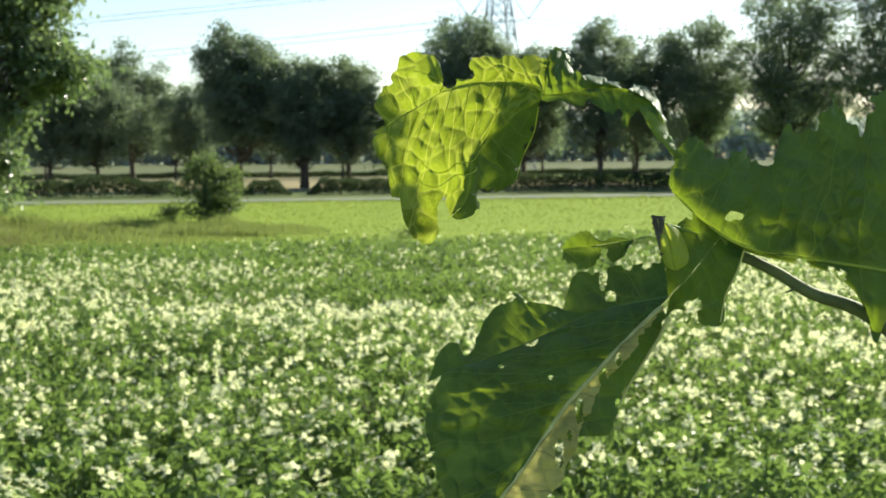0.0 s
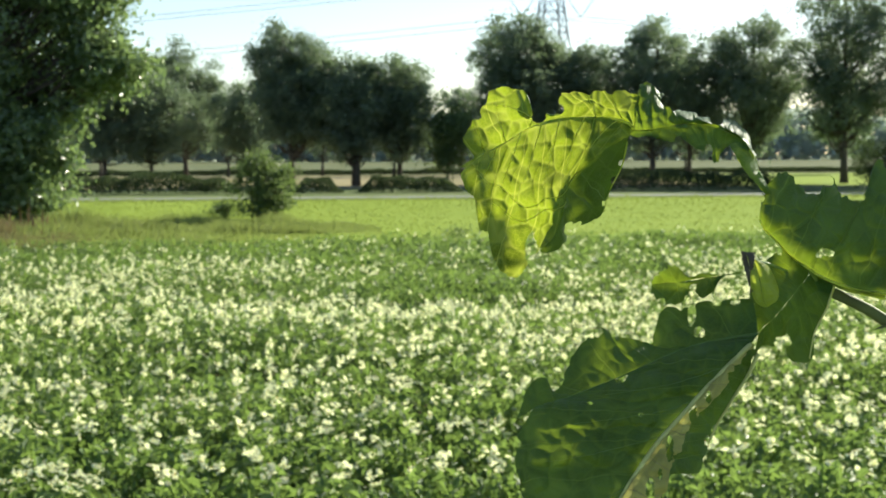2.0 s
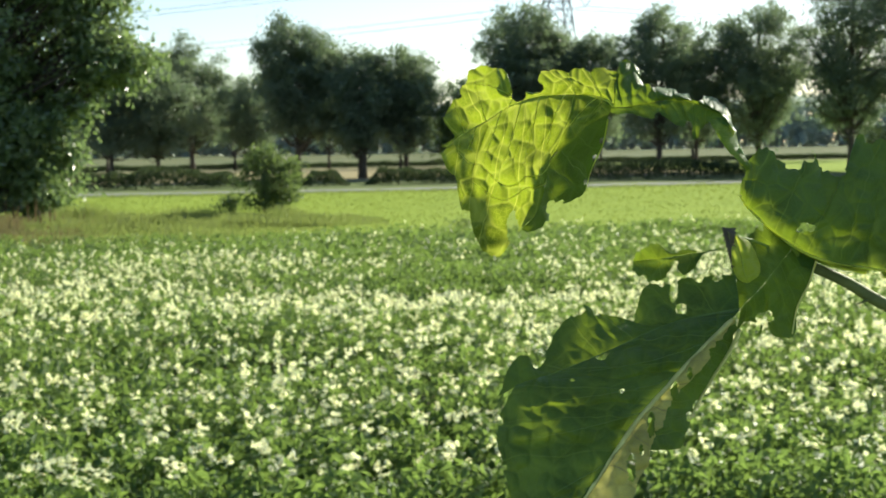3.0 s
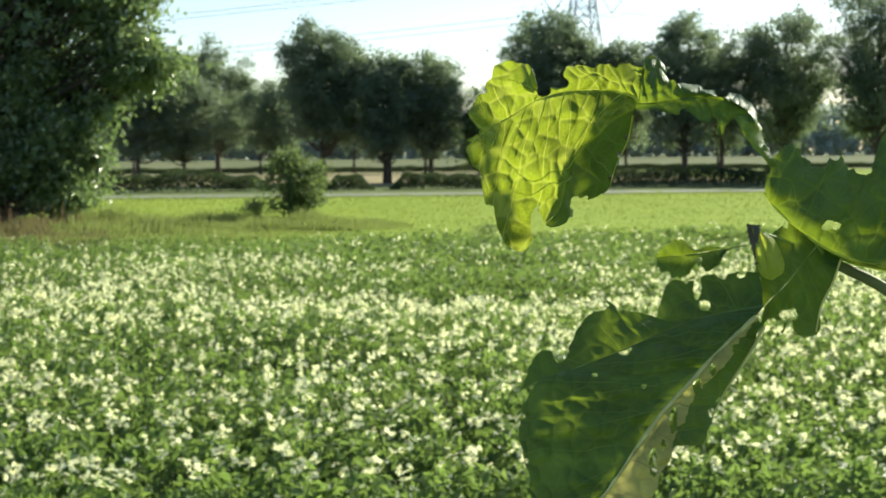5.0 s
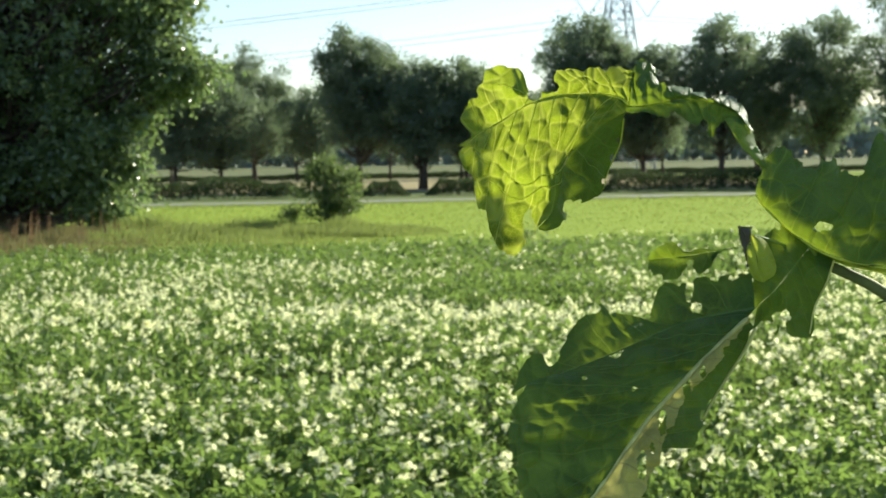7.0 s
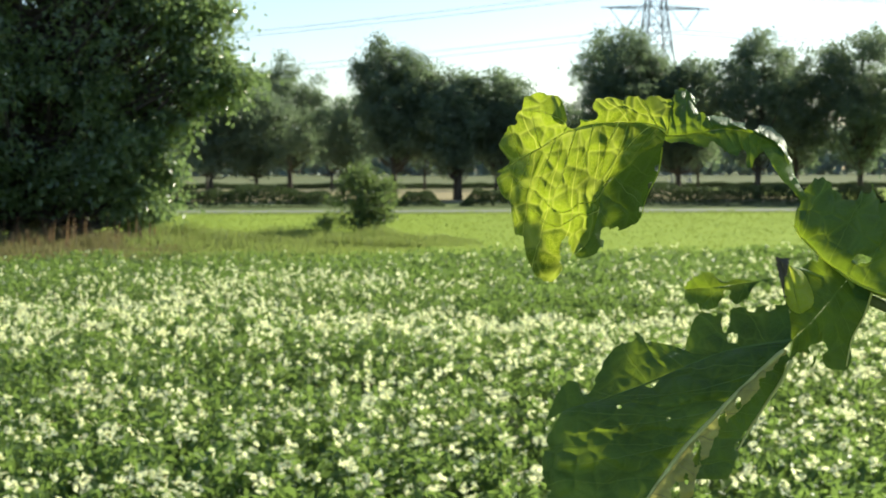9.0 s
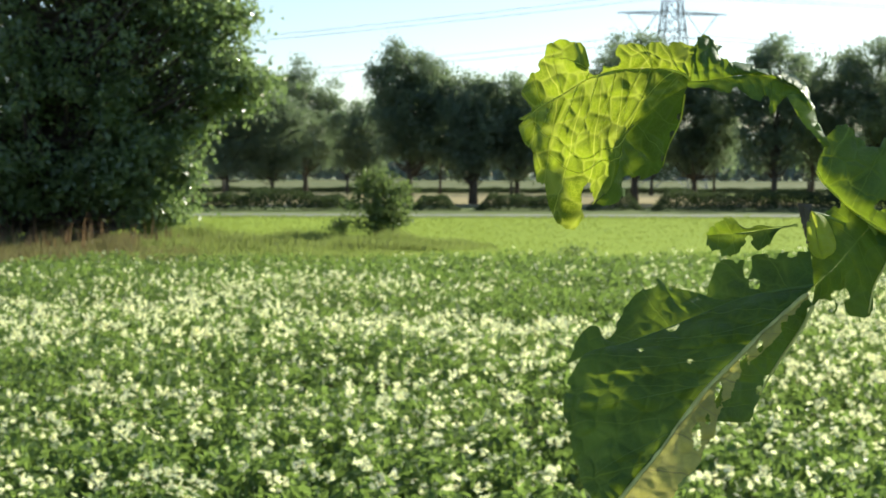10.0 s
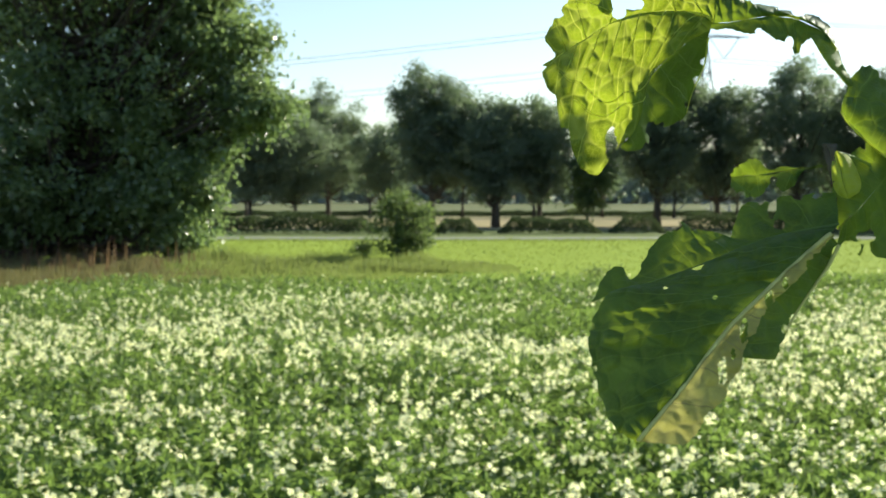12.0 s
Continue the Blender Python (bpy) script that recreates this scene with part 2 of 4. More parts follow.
def tube_arrays(points, radii, sides=7):
    p = np.asarray(points, float)
    t = unit(np.gradient(p, axis=0))
    ref = np.array([0.31, 0.17, 0.93]) if abs(t[0, 2]) < 0.8 else np.array([1.0, 0.1, 0.0])
    s = unit(np.cross(t, ref))
    q = np.cross(t, s)
    a = np.linspace(0, 2 * math.pi, sides, endpoint=False)
    r = np.asarray(radii, float)[:, None, None]
    v = p[:, None, :] + r * (np.cos(a)[None, :, None] * s[:, None, :] + np.sin(a)[None, :, None] * q[:, None, :])
    k, f = len(p), []
    for i in range(k - 1):
        for j in range(sides):
            j2 = (j + 1) % sides
            f.append((i * sides + j, i * sides + j2, (i + 1) * sides + j2, (i + 1) * sides + j))
    verts = np.concatenate([v.reshape(-1, 3), p[:1], p[-1:]])
    for j in range(sides):
        j2 = (j + 1) % sides
        f.append((k * sides, j2, j, j))
        f.append((k * sides + 1, (k - 1) * sides + j, (k - 1) * sides + j2, (k - 1) * sides + j2))
    return verts, [tuple(dict.fromkeys(x)) for x in f]


def join(chunks):
    vs, fs, base = [], [], 0
    for v, f in chunks:
        vs.append(np.asarray(v, float))
        fs += [tuple(i + base for i in x) for x in f]
        base += len(v)
    return np.concatenate(vs), fs


def mesh_of(name, chunks, mat, smooth=True):
    v, f = join(chunks)
    me = bpy.data.meshes.new(name)
    me.from_pydata(v.tolist(), [], f)
    me.materials.append(mat)
    if smooth:
        me.polygons.foreach_set("use_smooth", np.ones(len(me.polygons), bool))
    return me


def bend(points, count):
    """A smooth curve (Catmull-Rom) of count points through the given ones."""
    p = np.asarray(points, float)
    p = np.concatenate([2 * p[:1] - p[1:2], p, 2 * p[-1:] - p[-2:-1]])
    out = []
    for x in np.linspace(0, len(p) - 3 - 1e-6, count):
        i = int(x)
        t = x - i
        a, b, c, d = p[i:i + 4]
        out.append(0.5 * (2 * b + (c - a) * t + (2 * a - 5 * b + 4 * c - d) * t * t + (3 * b - a - 3 * c + d) * t ** 3))
    return np.array(out)


# ---------------------------------------------------------------- ground, road
side = [-2500, -600, -150, -60, 60, 150, 600, 2500]
deep = [-300, -30, 0, 30, 70, 150, 600, 2500, 4500]
gv = [(x, y, 0) for y in deep for x in side]
gf = [(j * 8 + i, j * 8 + i + 1, (j + 1) * 8 + i + 1, (j + 1) * 8 + i) for j in range(len(deep) - 1) for i in range(7)]
ground = new("ground", from_arrays("ground", gv, gf, [FARMLAND]))
tagged(ground, "flat farmland with bare earth, bright mown meadow and straw-coloured stubble", "ground", kind="structure")


def road(name, y0, y1, z):
    xs = np.linspace(-70, 80, 61)
    v, f = [], []
    for i, x in enumerate(xs):
        w = 0.25 * noise.noise((x * 0.15, y0, 0))
        v += [(x, y0 + w - 0.15, 0.0), (x, y0 + w, z), (x, y1 + w, z), (x, y1 + w + 0.15, 0.0)]
    for i in range(len(xs) - 1):
        for k in range(3):
            f.append((i * 4 + k, (i + 1) * 4 + k, (i + 1) * 4 + k + 1, i * 4 + k + 1))
    ob = new(name, from_arrays(name, v, f, [GRAVEL]))
    return tagged(ob, "pale gravel farm track between meadow and hedge", "road", kind="structure")


road("road", 58.4, 60.3, 0.06)

# ---------------------------------------------------------------- trees


def crown_arrays(r, centre, radius, lobes, leaves, size, gap=0.15, flat=0.75):
    """A crown: boughs scattered through an ellipsoid, each carrying sprays of leaves, with holes between them."""
    centre, radius = np.array(centre, float), np.array(radius, float)
    lobes = int(lobes * 2.2)
    d = unit(r.normal(size=(lobes, 3)))
    rad = r.uniform(0.1, 1.0, lobes)[:, None] ** 0.5
    sway = np.array([1 + 0.26 * noise.noise((q * 1.9 + centre).tolist()) for q in d])[:, None]
    lc = centre + d * rad * sway * radius * 0.88
    lr = radius.mean() * r.uniform(0.10, 0.25, lobes)
    sprays = max(20, leaves // 16)
    which = r.choice(lobes, sprays, p=lr ** 2 / (lr ** 2).sum())
    n = unit(r.normal(size=(sprays, 3)) + [0, 0, 0.2])
    sc = lc[which] + n * (lr[which] * r.uniform(0.2, 1.1, sprays) ** 0.5)[:, None] * [1, 1, flat]
    sc += r.normal(size=sc.shape) * 0.2 * lr[which][:, None]
    step = 0.8 / max(0.12, size)
    keep = np.array([noise.noise((q * step * 0.32).tolist()) + 0.6 * noise.noise((q * step * 0.11 + [7, 0, 0]).tolist()) > -0.42 + gap for q in sc])
    sc, n = sc[keep], n[keep]
    own = np.repeat(np.arange(len(sc)), 16)
    k = len(own)
    reach = size * r.uniform(1.0, 2.6, len(sc))
    p = sc[own] + r.normal(size=(k, 3)) * reach[own][:, None] * [0.75, 0.75, 0.5]
    nn = unit(n[own] * 0.45 + r.normal(size=(k, 3)) * 0.6 + [0, 0, 0.45])
    al = unit(p - sc[own]) + r.normal(size=(k, 3)) * 0.5 + [0, 0, -0.5]
    ln = size * r.uniform(0.6, 1.3, k)
    return leaf_arrays(p, nn, al, ln, ln * r.uniform(0.5, 0.75, k)), lc


def tree(label, category, x, y, height, crown, trunk_r, leaves, size, leaf_mat, lobes=34, seed=1, clear=0.25, name="tree", group="", gap=0.15, stems=1, more=()):
    """crown: half-widths across and deep; clear: the share of the height below the crown; more: further masses of leaves (centre, half-widths, lobes, leaves)."""
    r = np.random.default_rng(seed)
    top = new(name)
    top.location = (x, y, 0)
    cz0, cz1 = height * clear, height
    centre = (0, 0, (cz0 + cz1) / 2)
    (v, f), lc = crown_arrays(r, centre, (crown[0], crown[1], (cz1 - cz0) / 2), lobes, leaves, size, gap)
    if group:
        more = [((0, 0, height * 0.33), (crown[0] * 0.78, crown[1] * 0.78, height * 0.16), lobes // 3, leaves // 6), *more]
    for c, w, lo, le in more:
        (v2, f2), lc2 = crown_arrays(r, c, w, lo, le, size, gap)
        f = np.concatenate([f, f2 + len(v)])
        v, lc = np.concatenate([v, v2]), np.concatenate([lc, lc2])
    hang(new("crown", from_arrays("crown", v, f, [leaf_mat])), top)
    for s in range(stems):
        chunks, limbs = [], []
        off = r.normal(size=2) * (0.14 * crown[0] if stems > 1 else 0.0)
        lean = r.normal(size=2) * height * 0.03
        zs = np.linspace(-0.05, height * 0.82, 9)
        pts = np.stack([off[0] + lean[0] * zs / height + r.normal(size=9) * 0.012 * height * (zs / height), off[1] + lean[1] * zs / height, zs], 1)
        rad = trunk_r * (1 - 0.85 * (zs / height)) * np.where(zs < 0.2, 1.3, 1)
        chunks.append(tube_arrays(pts, rad, 9))
        for c in lc[r.permutation(len(lc))[: max(8, len(lc) // (2 * stems))]]:
            h = min(max(c[2] * r.uniform(0.45, 0.8), cz0 * 0.8), height * 0.75)
            start = np.array([np.interp(h, zs, pts[:, 0]), np.interp(h, zs, pts[:, 1]), h])
            mid = start * 0.5 + c * 0.5 + [0, 0, -0.04 * height]
            b = bend([start, mid, c], 6)
            r0 = np.interp(h, zs, rad) * 0.5
            limbs.append(tube_arrays(b, np.linspace(r0, r0 * 0.12, 6), 5))
        stem = hang(new("trunk", mesh_of("trunk", chunks, BARK)), top)
        for limb in limbs:
            hang(new("limb", mesh_of("limb", [limb], BARK)), stem)
    return tagged(top, label, category, group)


# the big tree at the corner of the field
tree("large dark leafy tree with dense low branches in dry grass", "tree", -10.2, 38.5, 15.0, (6.0, 3.2), 0.32, 60000, 0.17, OAK, lobes=130, seed=5, clear=0.1, gap=0.24, stems=3,
     more=[((4.9, -1.0, 4.3), (1.3, 1.3, 1.1), 30, 8000), ((4.2, -0.8, 6.0), (1.5, 1.4, 1.2), 30, 7000), ((2.3, -1.4, 1.5), (2.0, 1.8, 1.7), 40, 16000), ((2.7, -1.2, 3.3), (2.0, 1.6, 1.5), 30, 9000), ((-1.2, -2.2, 3.0), (3.6, 1.8, 3.0), 44, 20000), ((-2.6, -2.4, 1.15), (3.0, 1.5, 1.3), 28, 11000), ((3.7, -0.6, 8.0), (1.6, 1.8, 3.2), 40, 11000)])
tree("large dark leafy tree behind the corner tree", "tree", -16.5, 40.5, 13.0, (4.8, 4.0), 0.30, 34000, 0.21, OAK, lobes=90, seed=6, clear=0.0, gap=0.2, stems=2,
     more=[((1.0, -3.2, 1.9), (4.4, 1.8, 2.1), 44, 16000)])

# the row along the far track
ROW = "tree row along the track"
tree("tall leafy tree with open crown in the roadside row", "tree", -8.8, 105.0, 10.6, (3.6, 3.4), 0.21, 29062, 0.19, OAK_HAZED, seed=21, clear=0.2, group=ROW, lobes=50, gap=0.12)
tree("tall round-crowned tree with dark trunk in the roadside row", "tree", -0.7, 85.0, 10.2, (3.1, 3.08), 0.22, 38750, 0.19, OAK_HAZED, seed=22, clear=0.2, group=ROW, lobes=60, gap=0.1)
tree("broad leafy tree with several thin trunks by the track", "tree", 2.9, 84.0, 8.7, (2.6, 2.64), 0.16, 29062, 0.19, OAK_HAZED, seed=23, clear=0.18, group=ROW, stems=2, lobes=50, gap=0.1)
tree("broad leafy tree standing close in the roadside row", "tree", 6.0, 85.0, 8.4, (2.6, 2.64), 0.18, 29062, 0.19, OAK_HAZED, seed=24, clear=0.2, group=ROW, lobes=50, gap=0.1)
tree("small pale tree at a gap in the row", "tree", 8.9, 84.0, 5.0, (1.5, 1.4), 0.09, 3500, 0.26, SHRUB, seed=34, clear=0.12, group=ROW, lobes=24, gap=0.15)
tree("tall dark tree with wide crown before the pylon", "tree", 13.5, 86.0, 11.1, (3.4, 3.3), 0.24, 38750, 0.19, OAK_HAZED, seed=25, clear=0.2, group=ROW, lobes=60, gap=0.08)
tree("dark tree with wide crown beside the tall one", "tree", 17.5, 87.0, 9.7, (3.1, 2.86), 0.2, 32937, 0.19, OAK_HAZED, seed=26, clear=0.2, group=ROW, lobes=55, gap=0.08)
tree("airy tree with visible limbs in the roadside row", "tree", 21.8, 84.0, 10.5, (3.3, 3.08), 0.2, 27125, 0.19, OAK_HAZED, seed=27, clear=0.22, group=ROW, lobes=50, gap=0.15)
tree("slim airy tree close beside its neighbour in the row", "tree", 24.8, 86.0, 9.9, (2.6, 2.0), 0.15, 16000, 0.19, OAK_HAZED, seed=129, clear=0.24, group=ROW, lobes=40, gap=0.15)
tree("tall airy tree with thin trunk in the roadside row", "tree", 28.6, 85.0, 11.4, (4.0, 3.3), 0.2, 31000, 0.19, OAK_HAZED, seed=128, clear=0.2, group=ROW, lobes=55, gap=0.15)
tree("tall full tree at the end of the roadside row", "tree", 33.5, 82.0, 14.0, (4.5, 3.3), 0.22, 32937, 0.19, OAK_HAZED, seed=29, clear=0.12, group=ROW, lobes=60, gap=0.05)
tree("tall full tree at the end of the roadside row", "tree", 39.5, 80.0, 15.5, (4.9, 3.74), 0.24, 34875, 0.19, OAK_HAZED, seed=30, clear=0.1, group=ROW, lobes=60, gap=0.05)
# two unseen trees added past the row's end; their shadows darken the meadow
tree("unseen tall tree added past the row to shade the meadow", "tree", 46.5, 77.0, 15.0, (4.6, 3.6), 0.24, 16000, 0.28, OAK_HAZED, seed=35, clear=0.1, group=ROW, lobes=60, gap=0.10)
tree("unseen tall tree added past the row to shade the meadow", "tree", 54.0, 73.0, 15.0, (4.6, 3.6), 0.24, 14000, 0.3, OAK_HAZED, seed=36, clear=0.1, group=ROW, lobes=60, gap=0.10)
tree("slender tree standing behind the corner tree", "tree", -13.0, 92.0, 8.2, (3.48, 2.86), 0.16, 21312, 0.19, OAK_HAZED, seed=31, clear=0.2, group=ROW, lobes=45)
tree("slender tree in the roadside row", "tree", -10.2, 94.0, 7.8, (3.25, 2.86), 0.14, 21312, 0.19, OAK_HAZED, seed=32, clear=0.2, group=ROW, lobes=45)
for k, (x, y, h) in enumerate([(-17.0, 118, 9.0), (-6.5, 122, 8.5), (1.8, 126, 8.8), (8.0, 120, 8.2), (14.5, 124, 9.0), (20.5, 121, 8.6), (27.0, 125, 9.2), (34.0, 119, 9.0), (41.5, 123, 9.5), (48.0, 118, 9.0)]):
    tree("slender grey-green tree in the second row behind the track", "tree", x, y, h, (2.9, 2.4), 0.13, 5500, 0.32, OAK_HAZED, seed=120 + k, clear=0.2, group="second tree row", lobes=34, gap=0.22)
tree("slender tree standing back from the row", "tree", -4.4, 97.0, 7.6, (2.55, 2.42), 0.14, 15500, 0.19, OAK_HAZED, seed=33, clear=0.24, group=ROW, lobes=40)

# the bush on the field margin
tree("small rounded green bush standing alone on the meadow edge", "bush", -1.06, 37.0, 1.95, (0.95, 0.8), 0.04, 7800, 0.1, SHRUB, lobes=46, seed=41, clear=0.03, name="bush", gap=0.12, stems=3)
tree("low spreading side shoot beside the round bush", "bush", -2.05, 37.1, 0.62, (0.55, 0.4), 0.015, 900, 0.1, SHRUB, lobes=9, seed=42, clear=0.2, name="bush", gap=0.1)
tree("dense dark shrub at the edge of the meadow", "shrub", 23.6, 52.0, 2.6, (2.2, 1.5), 0.05, 9000, 0.12, HEDGE, lobes=40, seed=44, clear=0.02, name="shrub", gap=0.0, stems=3)
tree("small leafy weed standing up at the end of the potato field", "weed", 2.6, 22.6, 0.78, (0.26, 0.2), 0.01, 260, 0.06, SHRUB, lobes=9, seed=43, clear=0.2, name="weed", gap=0.1)


def hedge(x0, x1, y, height, seed, label):
    r = np.random.default_rng(seed)
    n = int((x1 - x0) * 900)
    x = r.uniform(x0, x1, n)
    h = np.array([height * (0.85 + 0.35 * noise.noise((a * 0.35, seed, 0)) + 0.15 * noise.noise((a * 1.3, seed, 4))) for a in x]) * np.clip(np.minimum(x - x0, x1 - x) / 0.7, 0.15, 1)
    z = h * r.uniform(0, 1, n) ** 0.6
    p = np.stack([x, y + r.normal(size=n) * 0.5, z], 1)
    ln = 0.13 * r.uniform(0.6, 1.3, n)
    v, f = leaf_arrays(p, r.normal(size=(n, 3)) + [0, -0.3, 0.5], r.normal(size=(n, 3)), ln, ln * 0.6)
    return tagged(new("hedge", from_arrays("hedge", v, f, [HEDGE])), label, "hedge")


hedge(-22, -3.2, 68.5, 1.05, 51, "low dark green hedge along the track")
hedge(-0.6, 2.0, 69.0, 0.9, 52, "short clump of low dark shrubs by the track")
hedge(2.8, 8.0, 69.0, 0.9, 53, "low dark green hedge below the trees")
hedge(8.6, 11.4, 70.0, 1.0, 54, "short clump of low dark shrubs by the track")
hedge(11.8, 24.5, 69.0, 1.1, 55, "long dark green hedge below the trees")
hedge(31.0, 46.0, 66.0, 2.6, 56, "tall dark shrubs at the end of the row")

hedge(-34, 62, 131.0, 0.6, 57, "low dark hedge far beyond the stubble")

# far woods, paled by haze put into the leaf colour
r = np.random.default_rng(61)
n = 26000
x = r.uniform(-190, 330, n)
hh = np.array([13.5 + 3 * noise.noise((a * 0.03, 3, 0)) + 1.5 * noise.noise((a * 0.11, 9, 0)) for a in x])
p = np.stack([x, r.uniform(395, 420, n), hh * r.uniform(0, 1, n) ** 0.7], 1)
ln = r.uniform(2.0, 4.2, n)
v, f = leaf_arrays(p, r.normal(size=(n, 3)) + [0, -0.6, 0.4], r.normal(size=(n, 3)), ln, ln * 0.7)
tagged(new("far_woods", from_arrays("far_woods", v, f, [FOREST_HAZED])), "line of distant woods paled by haze put into its colour", "woods", kind="stuff")


# ---------------------------------------------------------------- pylon and wires
PY = Vector((29.9, 163.0, 0))


def bar(a, b, w=0.11):
    return tube_arrays([a, b], [w / 2, w / 2], 4)


def pylon_parts():
    top = new("pylon")
    top.matrix_world = Matrix.Translation(PY) @ Matrix.Rotation(radians(8), 4, "Z")
    levels = [0, 5, 9.5, 13.5, 16.5, 19, 21.2, 23.5, 26, 28.5, 31]
    half = [np.interp(z, [0, 21, 31], [3.4, 1.05, 0.5]) for z in levels]
    corner = [(-1, -1), (1, -1), (1, 1), (-1, 1)]
    for cx, cy in corner:
        hang(new("leg", mesh_of("leg", [tube_arrays([(cx * h, cy * h, z) for h, z in zip(half, levels)], [0.1] * 11, 4)], STEEL, False)), top)
    for i in range(10):
        ch = []
        for k in range(4):
            a, b = corner[k], corner[(k + 1) % 4]
            lo = [(q[0] * half[i], q[1] * half[i], levels[i]) for q in (a, b)]
            hi = [(q[0] * half[i + 1], q[1] * half[i + 1], levels[i + 1]) for q in (a, b)]
            ch += [bar(lo[0], hi[1]), bar(lo[1], hi[0]), bar(hi[0], hi[1])]
        hang(new("lattice_panel", mesh_of("lattice_panel", ch, STEEL, False)), top)
    for z, reach in ((20.95, 6.75), (25.9, 5.2)):
        for s in (-1, 1):
            w = np.interp(z, [0, 21, 31], [3.4, 1.05, 0.5])
            tip = (s * reach, 0, z)
            ch = []
            for cy in (-1, 1):
                ch += [bar((s * w, cy * w, z), tip, 0.13), bar((s * w, cy * w, z + 0.22), tip, 0.08)]
                for q in (0.3, 0.6):
                    a = np.array((s * w, cy * w, z)) * (1 - q) + np.array(tip) * q
                    b = np.array((s * w, cy * w, z + 0.22)) * (1 - q) + np.array(tip) * q
                    ch.append(bar(a, b, 0.08))
            hang(new("cross_arm", mesh_of("cross_arm", ch, STEEL, False)), top)
            for o in (-1, 1):
                ins = [(s * (reach * 0.55 + o * 1.9), 0, z), (s * reach * 0.55, 0, z - 2.6)]
                hang(new("insulator", mesh_of("insulator", [bar(ins[0], ins[1], 0.12)], STEEL, False)), top)
    return tagged(top, "grey steel lattice pylon rising behind the tree row", "pylon")


pylon_parts()


def wire(a, b, sag, label):
    t = np.linspace(0, 1, 40)
    p = np.array(a)[None] * (1 - t[:, None]) + np.array(b)[None] * t[:, None]
    p[:, 2] -= sag * 4 * t * (1 - t)
    ob = new("power_line", mesh_of("power_line", [tube_arrays(p, np.full(40, 0.034), 5)], WIRE))
    tagged(ob, label, "power line", "power lines of the pylon")


for z, reach in ((18.35, 3.7), (23.3, 2.85)):
    for s in (-1, 1):
        a = (PY.x + s * reach, PY.y, z)
        wire(a, (a[0] - 330, a[1] + 120, z), 7.0, "thin grey power line crossing the sky")
        wire(a, (a[0] + 300, a[1] - 60, z), 7.0, "thin grey power line crossing the sky")

# ---------------------------------------------------------------- margin grass


def blades(name, x0, x1, y0, y1, count, height, mat, seed, label, category, near=0.012, tilt=0.35, fade=True):
    r = np.random.default_rng(seed)
    x, y = r.uniform(x0, x1, count), r.uniform(y0, y1, count)
    cl = np.array([0.55 + 0.9 * max(0, noise.noise((a * 0.9, b * 0.9, seed)) + 0.35) for a, b in zip(x, y)])
    h = height * cl * r.uniform(0.5, 1.25, count)
    if fade:
        h *= np.clip((x1 - x) / 3.0, 0.08, 1) * np.clip(0.45 + (y - y0) / 12.0, 0, 1)
    lean = r.normal(size=(count, 2)) * tilt * h[:, None]
    ang = r.uniform(0, math.pi, count)
    w = near * r.uniform(0.6, 1.4, count)
    ax = np.stack([np.cos(ang) * w, np.sin(ang) * w, np.zeros(count)], 1)
    base = np.stack([x, y, np.zeros(count)], 1)
    mid = base + np.stack([lean[:, 0] * 0.35, lean[:, 1] * 0.35, h * 0.6], 1)
    tip = base + np.stack([lean[:, 0], lean[:, 1], h], 1)
    v = np.stack([base - ax, base + ax, mid + ax * 0.8, mid - ax * 0.8, tip], 1).reshape(-1, 3)
    i = np.arange(count)[:, None] * 5
    f = np.concatenate([i + [0, 1, 2], i + [0, 2, 3], i + [3, 2, 4]], 1).reshape(-1, 3)
    return tagged(new(name, from_arrays(name, v, f, [mat])), label, category, kind="stuff")


blades("tall_grass", -26, -3.9, 26.5, 36.0, 60000, 0.33, DRY, 71, "tall dry seeding grass under the corner tree", "grass", 0.008, 0.14)
blades("dock_stalks", -26, -4.6, 31.0, 35.6, 900, 0.95, DOCK, 76, "reddish-brown seeding dock stalks in the dry grass", "weeds", 0.022, 0.1)
blades("tall_grass", -7.5, 0.6, 28.0, 33.5, 12000, 0.2, MARGIN, 75, "uncut grass along the end of the field", "grass", 0.008, 0.16)
blades("tall_grass", -6.8, 1.9, 32.5, 36.6, 20000, 0.5, MARGIN, 72, "pale uncut grass round the small bush", "grass", 0.008, 0.16)
blades("verge_grass", -30, 40, 55.8, 58.0, 9000, 0.11, MARGIN, 77, "tufted grass on the verge of the track", "grass", 0.014, 0.16, fade=False)
blades("meadow_grass", -24, 40, 27.0, 57.0, 40000, 0.045, GRASS, 73, "short bright green meadow grass", "grass", 0.02, fade=False)
blades("verge_grass", -6, 8, -2.5, 4.5, 9000, 0.16, MARGIN, 74, "rough grass on the bank before the field", "grass", 0.006, fade=False)
# ---------------------------------------------------------------- potato field
FIELD_NEAR, FIELD_FAR = 5.25, 22.8
FIELD_LEFT, FIELD_RIGHT = -9.5, 13.5
ROW_STEP = 0.75


def far_edge(x):
    """The field ends a little aslant, and raggedly."""
    return 21.1 + 0.12 * x + 0.35 * noise.noise((x * 1.1, 7, 0))


def canopy(x, y):
    """Height of the leaf canopy: ridges across the view, uneven growth."""
    row = 0.5 + 0.5 * math.cos(2 * math.pi * (y + 0.04 * x) / ROW_STEP)
    return 0.48 + 0.13 * row + 0.13 * noise.noise((x * 0.55, y * 0.55, 0)) + 0.05 * noise.noise((x * 2.1, y * 2.1, 5))


